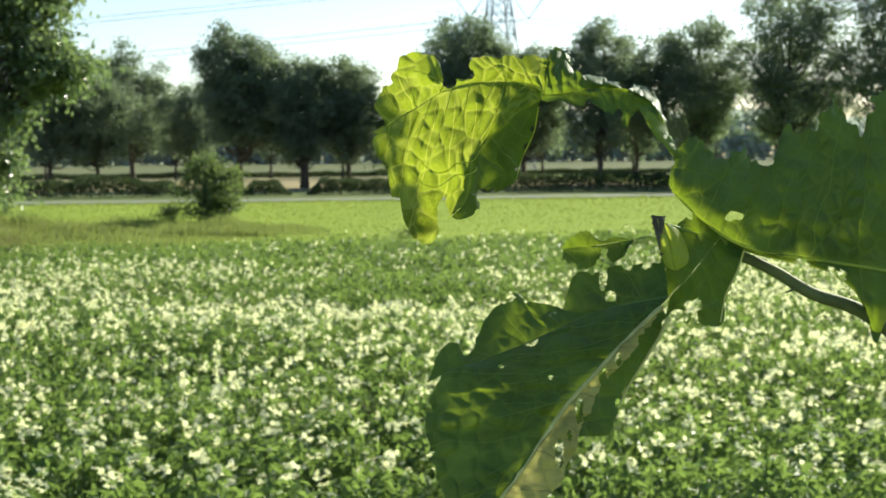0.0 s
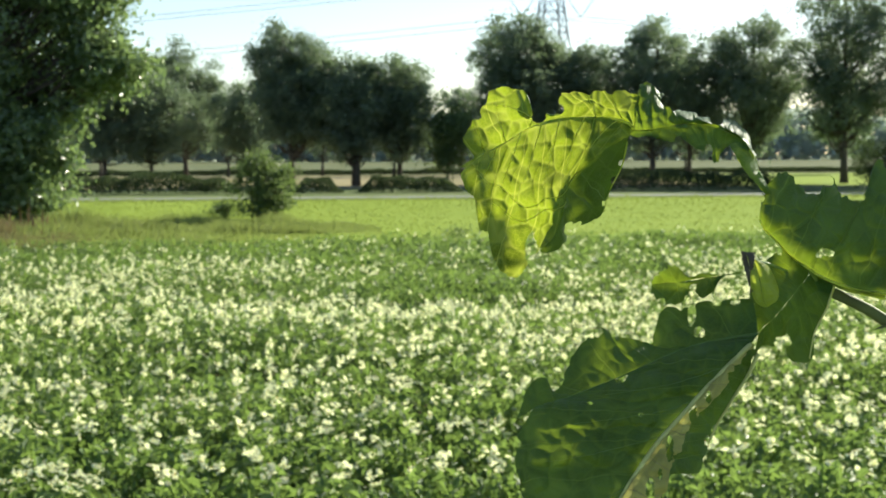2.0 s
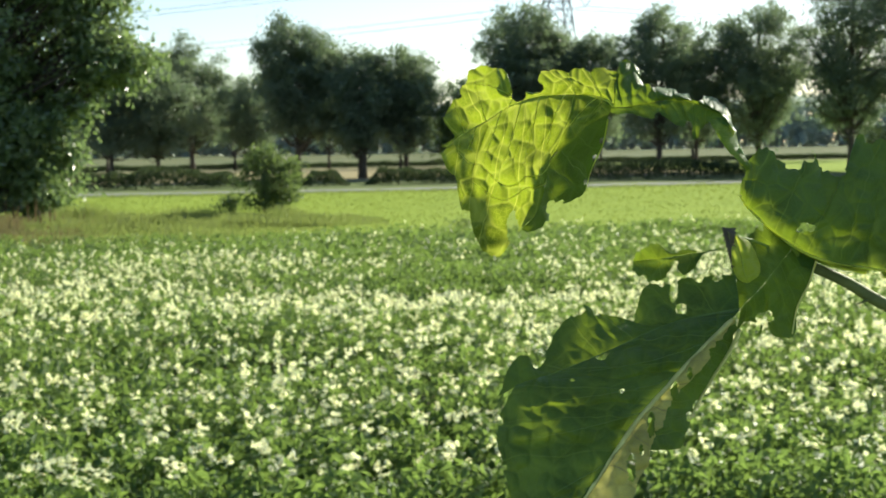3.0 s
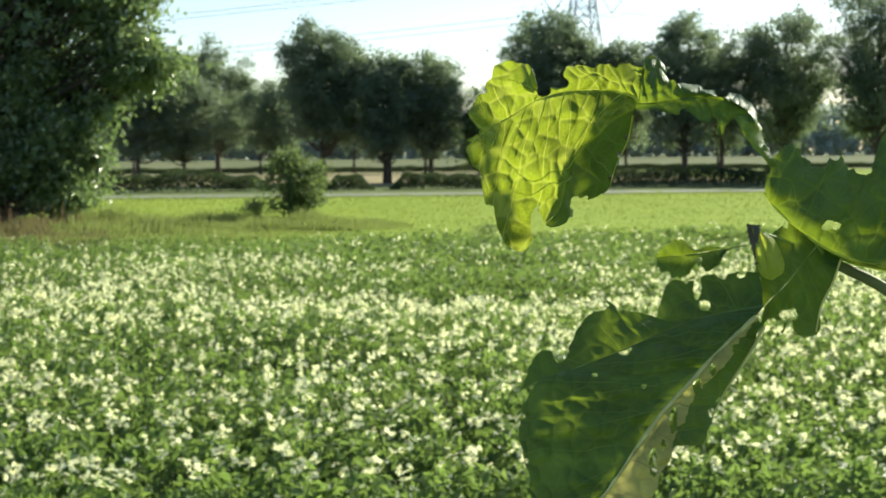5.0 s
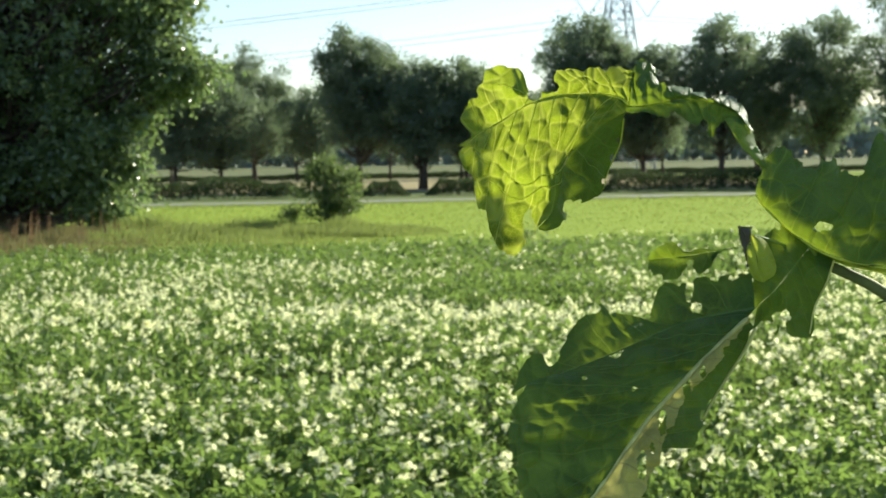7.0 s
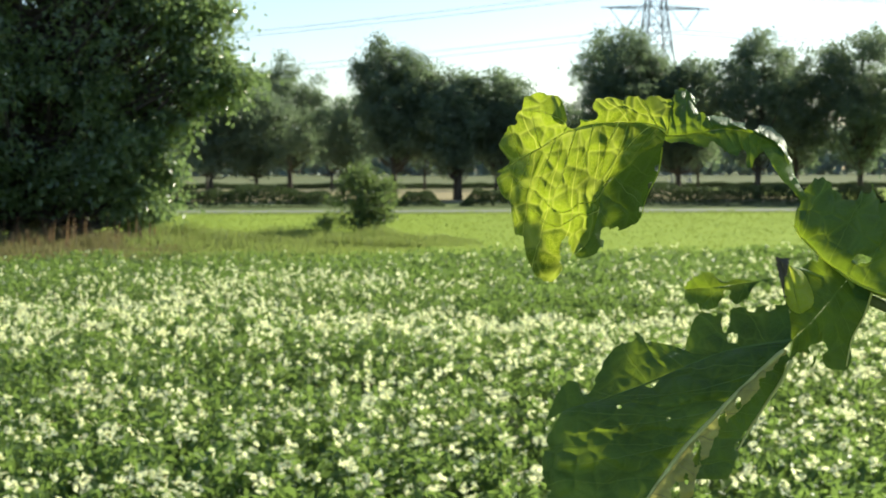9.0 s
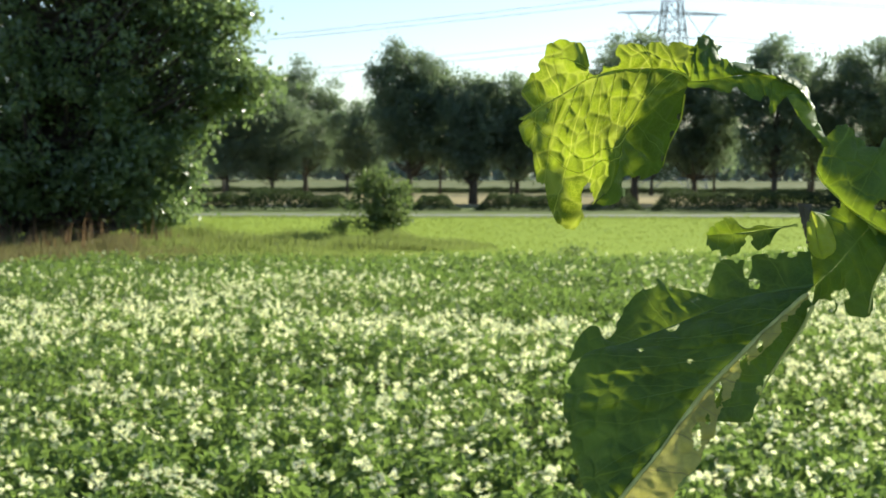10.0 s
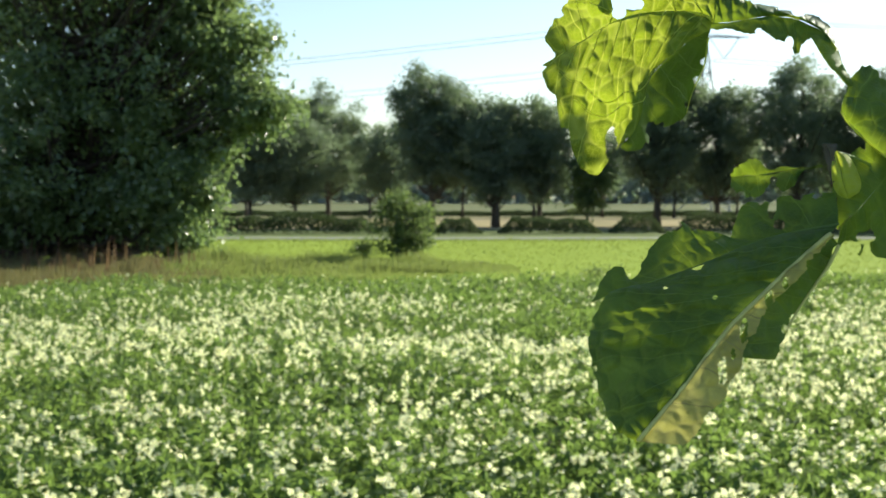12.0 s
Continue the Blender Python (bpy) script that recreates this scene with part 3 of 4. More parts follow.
def bloom(x, y):
    """How thickly the field flowers there."""
    return min(1.0, max(0.05, 0.6 + 0.95 * noise.noise((x * 0.3, y * 0.42, 8)) + 0.5 * noise.noise((x * 1.3, y * 1.3, 3)) - 0.85 * max(0.0, min(1.0, (y - far_edge(x) + 4.2) / 1.6)) - 0.4 * max(0.0, min(1.0, (y - 13.2) / 3.0)) + 0.25 * max(0.0, 1 - abs(y - 10.8) / 3.5)))


def potato_leaves(r, x, y, z, size):
    n = len(x)
    p = np.stack([x, y, z], 1)
    nrm = r.normal(size=(n, 3)) * 0.75 + [0, 0, 0.7]
    al = r.normal(size=(n, 3)) + [0, 0, -0.2]
    ln = size * r.uniform(0.7, 1.35, n)
    return leaf_arrays(p, nrm, al, ln, ln * r.uniform(0.38, 0.58, n), 0.22)


def flower_arrays(r, centres, florets, size, spread):
    """Heads of five-petalled flowers with a yellow cone; petals first, then cones."""
    k = len(centres) * florets
    c = np.repeat(centres, florets, 0) + r.normal(size=(k, 3)) * spread * [0.9, 0.9, 1.0]
    n = unit(r.normal(size=(k, 3)) * 0.75 + [0.1, -0.45, 0.6])
    t = unit(np.cross(n, r.normal(size=(k, 3))))
    s = np.cross(n, t)
    rad = size * r.uniform(0.75, 1.2, k)[:, None]
    vs, fs, base = [], [], 0
    idx = np.arange(k)[:, None]
    for q in range(5):
        a = 2 * math.pi * q / 5
        d = math.cos(a) * t + math.sin(a) * s
        e = -math.sin(a) * t + math.cos(a) * s
        vs.append(np.stack([c, c + d * rad * 0.6 - e * rad * 0.42 + n * rad * 0.1, c + d * rad - n * rad * 0.12, c + d * rad * 0.6 + e * rad * 0.42 + n * rad * 0.1], 1).reshape(-1, 3))
        fs.append(np.concatenate([base + idx * 4 + [0, 1, 2], base + idx * 4 + [0, 2, 3]], 1).reshape(-1, 3))
        base += 4 * k
    v = np.stack([c + t * rad * 0.2, c - t * rad * 0.1 + s * rad * 0.17, c - t * rad * 0.1 - s * rad * 0.17, c + n * rad * 0.5], 1).reshape(-1, 3)
    cone = np.concatenate([base + idx * 4 + [0, 1, 3], base + idx * 4 + [1, 2, 3], base + idx * 4 + [2, 0, 3]], 1).reshape(-1, 3)
    faces = np.concatenate(fs + [cone])
    index = np.concatenate([np.zeros(10 * k, int), np.ones(3 * k, int)])
    return np.concatenate(vs + [v]), faces, index


def thinned(r, x, y):
    """Full growth in the middle of the field, thinner towards its sides."""
    mid = (x > -0.37 * y - 0.4) & (x < 0.55 * y + 0.4)
    return mid | (r.uniform(size=len(x)) < 0.35)


def flower_mesh(seed):
    """One open flower: five creased petals round a yellow cone, all of a piece."""
    r = np.random.default_rng(seed)
    v, f, ix = [(0, 0, 0)], [], []
    for q in range(5):
        a = 2 * math.pi * q / 5
        k, n = 0.0157 * r.uniform(0.85, 1.15), len(v)
        for da, s, h in ((-0.6, 0.72, 0.10), (0, 1.0, -0.15), (0.6, 0.72, 0.10)):
            v.append((math.cos(a + da) * k * s, math.sin(a + da) * k * s, k * h * r.uniform(0.5, 1.6)))
        f += [(0, n, n + 1), (0, n + 1, n + 2)]
        ix += [0, 0]
    n = len(v)
    v += [(0.003, 0, 0.001), (-0.0015, 0.0026, 0.001), (-0.0015, -0.0026, 0.001), (0, 0, 0.007)]
    f += [(n, n + 1, n + 3), (n + 1, n + 2, n + 3), (n + 2, n, n + 3), (0, n, n + 1)]
    return from_arrays("flower", v, f, [PETAL, ANTHER], ix + [1, 1, 1, 1])


FLOWERS = [flower_mesh(s) for s in (1, 2, 3)]

# the nearest plants, each a thing of its own
NEAR_END = 7.6
r = np.random.default_rng(81)
plants = []
for k in range(5):
    top = new("potato_plant")
    n = 560
    a, d = r.uniform(0, 2 * math.pi, n), 0.27 * r.uniform(0, 1, n) ** 0.6
    z = 0.53 * (1 - (d / 0.36) ** 2) * r.uniform(0.35, 1.0, n) ** 0.5 + 0.04
    v, f = potato_leaves(r, np.cos(a) * d * 1.1, np.sin(a) * d * 1.25, z, 0.056)
    hang(new("foliage", from_arrays("foliage", v, f, [POTATO])), top)
    for _ in range(4):
        b, q = r.uniform(0, 2 * math.pi), r.uniform(0.05, 0.2)
        st = tube_arrays(bend([(0, 0, -0.01), (math.cos(b) * q * 0.4, math.sin(b) * q * 0.4, 0.25), (math.cos(b) * q, math.sin(b) * q, 0.47)], 5), np.linspace(0.007, 0.003, 5), 5)
        hang(new("stem", mesh_of("stem", [st], POTATO_STEM)), top)
    for _ in range(4 + k % 3):
        b, q = r.uniform(0, 2 * math.pi), 0.25 * r.uniform(0, 1) ** 0.6
        c = np.array((math.cos(b) * q, math.sin(b) * q, 0.56 + r.uniform(0, 0.07)))
        for _ in range(5):
            ob = hang(new("flower", FLOWERS[int(r.integers(3))]), top)
            ob.location = c + r.normal(size=3) * 0.014 * np.array([1, 1, 1.2])
            ob.rotation_euler = (r.normal() * 0.6 + 0.25, r.normal() * 0.6, r.uniform(0, 6.28))
    tagged(top, "bushy green potato plant with white flower heads in the field row", "potato plant", "potato plants of the nearest rows")
    plants.append(top)
used = 0
y = FIELD_NEAR + 0.1
while y < NEAR_END:
    x = -4.3
    while x < 5.4:
        xx, yy = x + r.uniform(-0.06, 0.06), y - 0.04 * x + r.uniform(-0.05, 0.05)
        s = canopy(xx, yy) / 0.55
        m = pose(xx, yy, 0, 0, 0, r.uniform(0, 360))
        if used < len(plants):
            plants[used].matrix_basis = m
            plants[used].scale = (1.05, 1.05, s)
        else:
            c = copy_thing(plants[int(r.integers(len(plants)))], m)
            c.scale = (1.05, 1.05, s)
        used += 1
        x += 0.34
    y += ROW_STEP / 2

# the rest of the field
def scatter(seed, y0, y1, density):
    r = np.random.default_rng(seed)
    area = (y1 - y0) * (FIELD_RIGHT - FIELD_LEFT)
    n = int(area * density)
    y = r.uniform(y0, y1, n)
    x = r.uniform(FIELD_LEFT, FIELD_RIGHT, n)
    k = thinned(r, x, y)
    k &= y < np.array([far_edge(a) for a in x])
    return r, x[k], y[k]


chunks = []
for seed, y0, y1, dens, size in ((91, NEAR_END - 0.2, 11, 1900, 0.056), (92, 11, 15, 1400, 0.064), (93, 15, FIELD_FAR, 1000, 0.075)):
    r, x, y = scatter(seed, y0, y1, dens)
    h = np.array([canopy(a, b) for a, b in zip(x, y)])
    z = h * r.uniform(0.12, 1, len(x)) ** 0.4
    chunks.append(potato_leaves(r, x, y, z, size))
r, x, y = scatter(94, FIELD_NEAR, NEAR_END, 900)
k = (x < -4.3) | (x > 5.4)
x, y = x[k], y[k]
chunks.append(potato_leaves(r, x, y, np.array([canopy(a, c) for a, c in zip(x, y)]) * r.uniform(0.12, 1, len(x)) ** 0.4, 0.07))
v = np.concatenate([c[0] for c in chunks])
f = np.concatenate([c[1] + o for c, o in zip(chunks, np.cumsum([0] + [len(c[0]) for c in chunks[:-1]]))])
tagged(new("potato_foliage", from_arrays("potato_foliage", v, f, [POTATO])), "dense green potato foliage in low ridged rows", "potato crop", kind="stuff")

vs, fs, ix, base = [], [], [], 0
for seed, y0, y1, dens, florets, size in ((95, NEAR_END - 0.1, 12, 76, 6, 0.0138), (96, 12, FIELD_FAR, 80, 5, 0.0135)):
    r, x, y = scatter(seed, y0, y1, dens)
    k = np.array([r.uniform() < bloom(a, b) for a, b in zip(x, y)])
    x, y = x[k], y[k]
    z = np.array([canopy(a, b) for a, b in zip(x, y)]) + r.uniform(0.0, 0.09, len(x))
    v, f, i = flower_arrays(r, np.stack([x, y, z], 1), florets, size, 0.0135)
    vs.append(v), fs.append(f + base), ix.append(i)
    base += len(v)
tagged(new("potato_flowers", from_arrays("potato_flowers", np.concatenate(vs), np.concatenate(fs), [PETAL, ANTHER], np.concatenate(ix))),
       "white potato flower heads with yellow centres over the crop", "flowers", kind="stuff")

# ---------------------------------------------------------------- the sprig in the foreground
# Its leaves are drawn on a sheet 0.45 m before the eye's middle place, in steps of U metres, then given depth (c > 0 lies farther).
SHEET = pose(0.0, 0.0, 1.85, 85.838, 0.987, -4.230)
REACH = 0.45
U = REACH / 2413.0


def on_sheet(a):
    a = np.asarray(a, float)
    k = (REACH + a[:, 2] * U) / REACH
    loc = np.stack([(a[:, 0] - 784) * U * k, (441 - a[:, 1]) * U * k, -(REACH + a[:, 2] * U)], 1)
    return loc @ np.array(SHEET.to_3x3()).T + np.array(SHEET.translation)


CELL = 7.0


def tilted(points, right, down, x0, y0):
    """The points turned out of the sheet about (x0, y0): deeper by these shares of the way to the right and down."""
    return [(x, y, c + right * min(0.0, x - x0) + down * max(0.0, y - y0)) for x, y, c in points]


def hung_up(points):
    return tilted(points, -0.26, 0.26, 1112, 190)


def sunward(points, depth=0.0):
    """The points slid along the sun's rays to a sheet of this depth."""
    turn = np.array(SHEET.to_3x3())
    loc = (on_sheet(points) - np.array(SHEET.translation)) @ turn
    ray = np.array(toward) @ turn
    loc = loc + ray * ((-(REACH + depth * U) - loc[:, 2]) / ray[2])[:, None]
    k = U * (REACH + depth * U) / REACH
    return [(784 + a[0] / k, 441 - a[1] / k, depth) for a in loc]


def hung_low(points):
    return tilted(points, 0.0, -0.42, 1432, 450)


def half_blade(rib, margin, rows, cols, veins, quilt, bulge, tatter, seed, holes=(), bites=0, cells=1.0):
    """One half of a leaf between its midrib and its margin (both lists of a, b, depth): quilted between the side veins, frayed at the margin."""
    m, g = bend(rib, rows), bend(margin, rows)
    eaten = np.random.default_rng(seed)
    holes = list(holes)
    for _ in range(bites):
        q, k = g[int(eaten.integers(4, rows - 4))], eaten.uniform(5, 13)
        holes.append((q[0], q[1], k * eaten.uniform(0.7, 1.4), k))
    v, uvs = np.zeros((rows, cols, 3)), np.zeros((rows, cols, 3))
    for i in range(rows):
        u = i / (rows - 1)
        fray = tatter * (noise.noise((u * 14, seed, 0)) + 0.7 * noise.noise((u * 37, seed, 4)) + 0.4 * noise.noise((u * 90, seed, 7)))
        span = np.linalg.norm(g[i] - m[i]) + 1e-6
        for j in range(cols):
            w = j / (cols - 1)
            s = w * (1 + fray / span * w * w)
            p = m[i] * (1 - s) + g[i] * s
            q = abs(math.sin(math.pi * veins * (u + 0.09 * noise.noise((p[0] * 0.012, p[1] * 0.012, seed + 2))))) ** 0.6 * (1 - 0.7 * w)
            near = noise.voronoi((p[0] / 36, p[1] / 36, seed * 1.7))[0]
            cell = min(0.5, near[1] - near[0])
            edge = math.sin(math.pi * min(1, w * 1.02)) ** 0.6
            p = p.copy()
            p[2] += -quilt * q * edge * min(1, span / 120) + bulge * math.sin(math.pi * w * 0.9) * math.sin(math.pi * u)
            p[2] -= CELL * cells * (cell / 0.5) ** 0.7 * min(1, span / 60) * min(1, w * 6)
            p[2] += 16 * noise.noise((p[0] * 0.014, p[1] * 0.012, seed)) + 4 * noise.noise((p[0] * 0.04, p[1] * 0.04, seed + 3))
            p[:2] += [2.5 * noise.noise((p[0] * 0.03, p[1] * 0.03, seed + 9)), 2.5 * noise.noise((p[0] * 0.03, p[1] * 0.03, seed + 19))]
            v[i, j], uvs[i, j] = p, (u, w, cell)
    faces = []
    for i in range(rows - 1):
        for j in range(cols - 1):
            c = (v[i, j] + v[i + 1, j + 1]) / 2
            if any(((c[0] - h[0]) / h[2]) ** 2 + ((c[1] - h[1]) / h[3]) ** 2 < 1 + 0.7 * noise.noise((c[0] * 0.09, c[1] * 0.09, 2)) for h in holes):
                continue
            faces.append((i * cols + j, i * cols + j + 1, (i + 1) * cols + j + 1, (i + 1) * cols + j))
    return v.reshape(-1, 3), faces, uvs.reshape(-1, 3)


def blade(name, halves, mat, parent, label, shift=(0, 0, 0)):
    """A leaf blade out of its halves, 0.3 mm thick, as one mesh."""
    vs, fs, us, base = [], [], [], 0
    for v, f, uv in halves:
        vs.append(on_sheet(v) + np.array(shift)), us.append(uv)
        fs += [tuple(i + base for i in x) for x in f]
        base += len(v)
    uv = np.concatenate(us)
    me = bpy.data.meshes.new(name)
    me.from_pydata(np.concatenate(vs).tolist(), [], fs)
    lay = me.uv_layers.new(name="UVMap")
    li = np.zeros(len(me.loops), np.int32)
    me.loops.foreach_get("vertex_index", li)
    lay.data.foreach_set("uv", uv[li][:, :2].ravel())
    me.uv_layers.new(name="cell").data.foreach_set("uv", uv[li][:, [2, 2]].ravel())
    me.materials.append(mat)
    me.polygons.foreach_set("use_smooth", np.ones(len(me.polygons), bool))
    ob = hang(new(name, me), parent)
    if label:
        ob["label"] = label
    return ob


def rib_on(parent, name, pts, r0, r1, mat, count=24, sides=7):
    p = on_sheet(bend(pts, count))
    return hang(new(name, mesh_of(name, [tube_arrays(p, np.linspace(r0, r1, count) * U, sides)], mat)), parent)


sprig = tagged(new("leafy_shoot"), "green shoot with large ragged insect-eaten leaves on a thorny stem", "plant")

# stem: from the ground beside the eye, up and over to the leaves
rib_on(sprig, "stem", [(1445, 462, 30), (1530, 500, 34), (1600, 540, 38), (1720, 590, 44), (1900, 760, 60), (2050, 1150, 110)], 9, 16, STALK, 40, 9)
low = on_sheet([(2050, 1150, 110)])[0]
foot = bend([low, low + [0.05, 0.02, -0.35], low + [0.12, 0.05, -1.0], (low[0] + 0.15, low[1] + 0.06, -0.03)], 20)
hang(new("stem", mesh_of("stem", [tube_arrays(foot, np.linspace(16, 30, 20) * U, 9)], STALK)), sprig)
rib_on(sprig, "thorn", [(1590, 524, 36), (1565, 534, 30), (1545, 541, 26)], 5, 0.4, STALK, 6)

# upper leaf: the broad hanging half (above and below its main side vein) and the shaded half behind the fold
rib_on(sprig, "leaf_stalk", [(1480, 455, 60), (1430, 400, 100), (1385, 330, 60), (1352, 288, 10), (1338, 262, 0)], 6, 4.5, RIB, 40)
r_vein = hung_up([(1116, 188, 4), (1098, 175, 2), (1050, 167, 0), (998, 170, -4), (962, 178, -6), (930, 190, -8), (885, 218, -8), (845, 241, -6), (822, 262, -4)])
over = half_blade(r_vein, hung_up([(1126, 128, 14), (1100, 123, 8), (1062, 119, 0), (1034, 127, -3), (1012, 124, -6), (986, 131, -6), (983, 160, -5), (962, 163, -5), (938, 172, -4), (918, 154, 0), (928, 131, 4), (896, 119, 10),
                                   (862, 127, 12), (852, 152, 8), (830, 182, 4), (817, 216, 0), (838, 238, 0), (812, 260, -3)]), 210, 40, 9, 9, -8, 6, 3, [(824, 242, 12, 6)], 5, 1.3)
under = half_blade(r_vein, hung_up([(1112, 198, 10), (1080, 216, 4), (1040, 248, -4), (1010, 276, -12), (998, 306, -18), (990, 350, -22), (974, 384, -26), (950, 408, -26), (916, 452, -18), (888, 444, -16), (868, 412, -14), (862, 378, -12), (846, 368, -10),
                                    (838, 318, -6), (822, 300, -4), (812, 272, -4)]),
                   210, 70, 8, 13, -16, 6, 4, [(812, 302, 10, 9), (938, 408, 10, 34), (852, 386, 9, 14)], 0, 1.4)
fold = hung_up([(1112, 198, 11), (1080, 216, 5), (1040, 248, -3), (1010, 276, -11), (998, 306, -17), (990, 350, -21), (974, 384, -25), (954, 404, -24)])
back = half_blade(fold, hung_up([(1110, 196, 14), (1106, 212, 40), (1098, 256, 92), (1078, 300, 110), (1066, 342, 112), (1052, 352, 106), (1008, 372, 84), (1000, 396, 60), (975, 410, 20), (956, 408, -18)]), 130, 34, 6, 5, 6, 5, 5, (), 6, 0.5)
upper = blade("upper_leaf", [over, under], BLADE, sprig, "yellow-green drooping leaf with the sun shining through it")
blade("folded_half", [back], DULL_BLADE, upper, "duller green half of the leaf, folded back")
rib_on(upper, "midrib", [(x, y, c - 1) for x, y, c in r_vein[:-1]] + [(836, 250, r_vein[-1][2] - 1)], 2.4, 0.6, VEIN)
rib_on(upper, "pale_rim", hung_up([(1106, 212, 39), (1098, 256, 91), (1078, 300, 109), (1068, 336, 111)]), 1.6, 0.8, VEIN)
# the narrow base of the leaf, puckered and rolled over
r_curl = [(1114, 190, 2), (1150, 188, -4), (1190, 180, -8), (1225, 178, -4), (1265, 184, -8), (1300, 200, -8), (1330, 232, -4)]
curl_a = half_blade(r_curl, [(1126, 128, 14), (1120, 112, 36), (1146, 108, 48), (1172, 128, 44), (1188, 150, 24), (1226, 158, 34), (1228, 166, 10), (1262, 166, 36), (1292, 172, 40), (1318, 194, 26), (1336, 236, 2)], 140, 26, 11, 16, -18, 8, 8, (), 4, 1.0)
curl_b = half_blade(r_curl, [(1112, 198, 6), (1142, 202, -10), (1182, 210, -18), (1202, 205, -18), (1226, 222, -20), (1252, 228, -20), (1263, 258, -22), (1270, 230, -18), (1288, 214, -14), (1306, 216, -10), (1330, 240, -4)], 140, 22, 11, 10, 12, 6, 12, (), 3, 1.0)
blade("leaf_curl", [curl_a, curl_b], DULL_BLADE, sprig, "narrow puckered base of the upper leaf, rolled over")
wing = half_blade([(1322, 206, 16), (1334, 236, 12), (1342, 266, 8), (1362, 298, 14)], [(1284, 214, -12), (1300, 238, -14), (1322, 268, -10), (1350, 301, 6)], 60, 18, 5, 5, -6, 2, 15, (), 0, 0.5)
blade("leaf_wing", [wing], BLADE, sprig, "sunlit yellow-green wing along the stalk of the upper leaf")


def vein_on(panel, rows, cols, path, r0, parent, mat=None):
    """A thin side vein that follows the surface of a half blade through these (u, w) places."""
    v = panel[0].reshape(rows, cols, 3)
    pts = [v[int(u * (rows - 1)), int(w * (cols - 1))] - [0, 0, 0.8] for u, w in bend([(a, c, 0) for a, c in path], 26)[:, :2]]
    p = on_sheet(np.array(pts))
    return hang(new("side_vein", mesh_of("side_vein", [tube_arrays(p, np.linspace(r0, 0.4, 26) * U, 5)], mat or VEIN)), parent)


for way in ([(0.2, 0.95), (0.35, 0.72), (0.55, 0.55), (0.75, 0.47), (0.88, 0.4)], [(0.3, 0.97), (0.38, 0.8), (0.5, 0.66), (0.62, 0.64), (0.75, 0.68)], [(0.16, 0.0), (0.19, 0.25), (0.21, 0.5)], [(0.3, 0.0), (0.33, 0.25), (0.36, 0.55)],
            [(0.42, 0.0), (0.45, 0.25), (0.48, 0.5)], [(0.54, 0.0), (0.57, 0.25), (0.6, 0.45)], [(0.66, 0.0), (0.69, 0.25), (0.72, 0.5)], [(0.78, 0.0), (0.81, 0.25), (0.84, 0.45)]):
    vein_on(under, 210, 70, way, 1.4, upper)
for way in ([(0.13, 0.0), (0.12, 0.5), (0.11, 0.9)], [(0.26, 0.0), (0.22, 0.5), (0.2, 0.9)], [(0.62, 0.0), (0.6, 0.25), (0.66, 0.55), (0.72, 0.8)], [(0.74, 0.0), (0.73, 0.4), (0.7, 0.85)], [(0.84, 0.0), (0.83, 0.5), (0.82, 0.9)]):
    vein_on(over, 210, 40, way, 1.4, upper)

# leaf at the side: folded along its midrib, which runs below
r_side = [(1340, 346, -10), (1358, 372, -14), (1420, 426, -18), (1480, 458, -16), (1560, 474, -12), (1660, 488, -4), (1760, 505, 6), (1860, 540, 16)]
side_up = half_blade(r_side, [(1340, 340, -8), (1348, 300, 6), (1374, 276, 14), (1424, 282, 26), (1448, 292, 34), (1468, 276, 38), (1494, 294, 38), (1530, 298, 44), (1552, 240, 62), (1582, 246, 60), (1612, 226, 66), (1636, 182, 78), (1662, 222, 68),
                              (1692, 246, 60), (1704, 206, 70), (1722, 180, 78), (1756, 160, 84), (1800, 220, 70), (1850, 330, 50), (1875, 470, 26)], 320, 80, 9, 12, -20, 24, 14, [(1462, 403, 14, 8), (1450, 407, 8, 6)], 16, 0.8)
side_low = half_blade(r_side, [(1342, 348, -8), (1364, 380, 0), (1425, 432, 14), (1480, 466, 26), (1560, 486, 30), (1650, 506, 24), (1700, 560, 10), (1716, 630, 4), (1760, 560, 12), (1870, 560, 20)],
                      120, 16, 9, 6, 8, 6, 16, (), 5)
beside = blade("side_leaf", [side_up, side_low], DULL_BLADE, sprig, "broad green leaf with a frayed margin and a hole")
rib_on(beside, "midrib", [(x, y, c - 1) for x, y, c in r_side], 1.8, 3.0, VEIN)

# lower leaf: the main sheet beside the midrib, the flap above its creased side vein, the neck, and the half that is folded away
r_low = hung_low([(1340, 548, 0), (1325, 566, -6), (1268, 622, -12), (1204, 690, -20), (1150, 752, -26), (1086, 846, -30), (1000, 962, -34)])
main = half_blade(r_low, hung_low([(1334, 550, 8), (1270, 560, 24), (1200, 579, 30), (1100, 624, 34), (1004, 662, 32), (940, 682, 28), (914, 736, 22), (907, 775, 14), (924, 850, -2), (952, 930, -18), (996, 964, -32)]), 200, 100, 7, 16, -22, 5, 21,
                  [(1040, 672, 5, 4), (1128, 692, 5, 4)], 3, 1.1)
r_flap = hung_low([(1340, 548, 2), (1270, 560, 24), (1200, 579, 30), (1100, 624, 34), (1004, 662, 32), (940, 684, 28)])
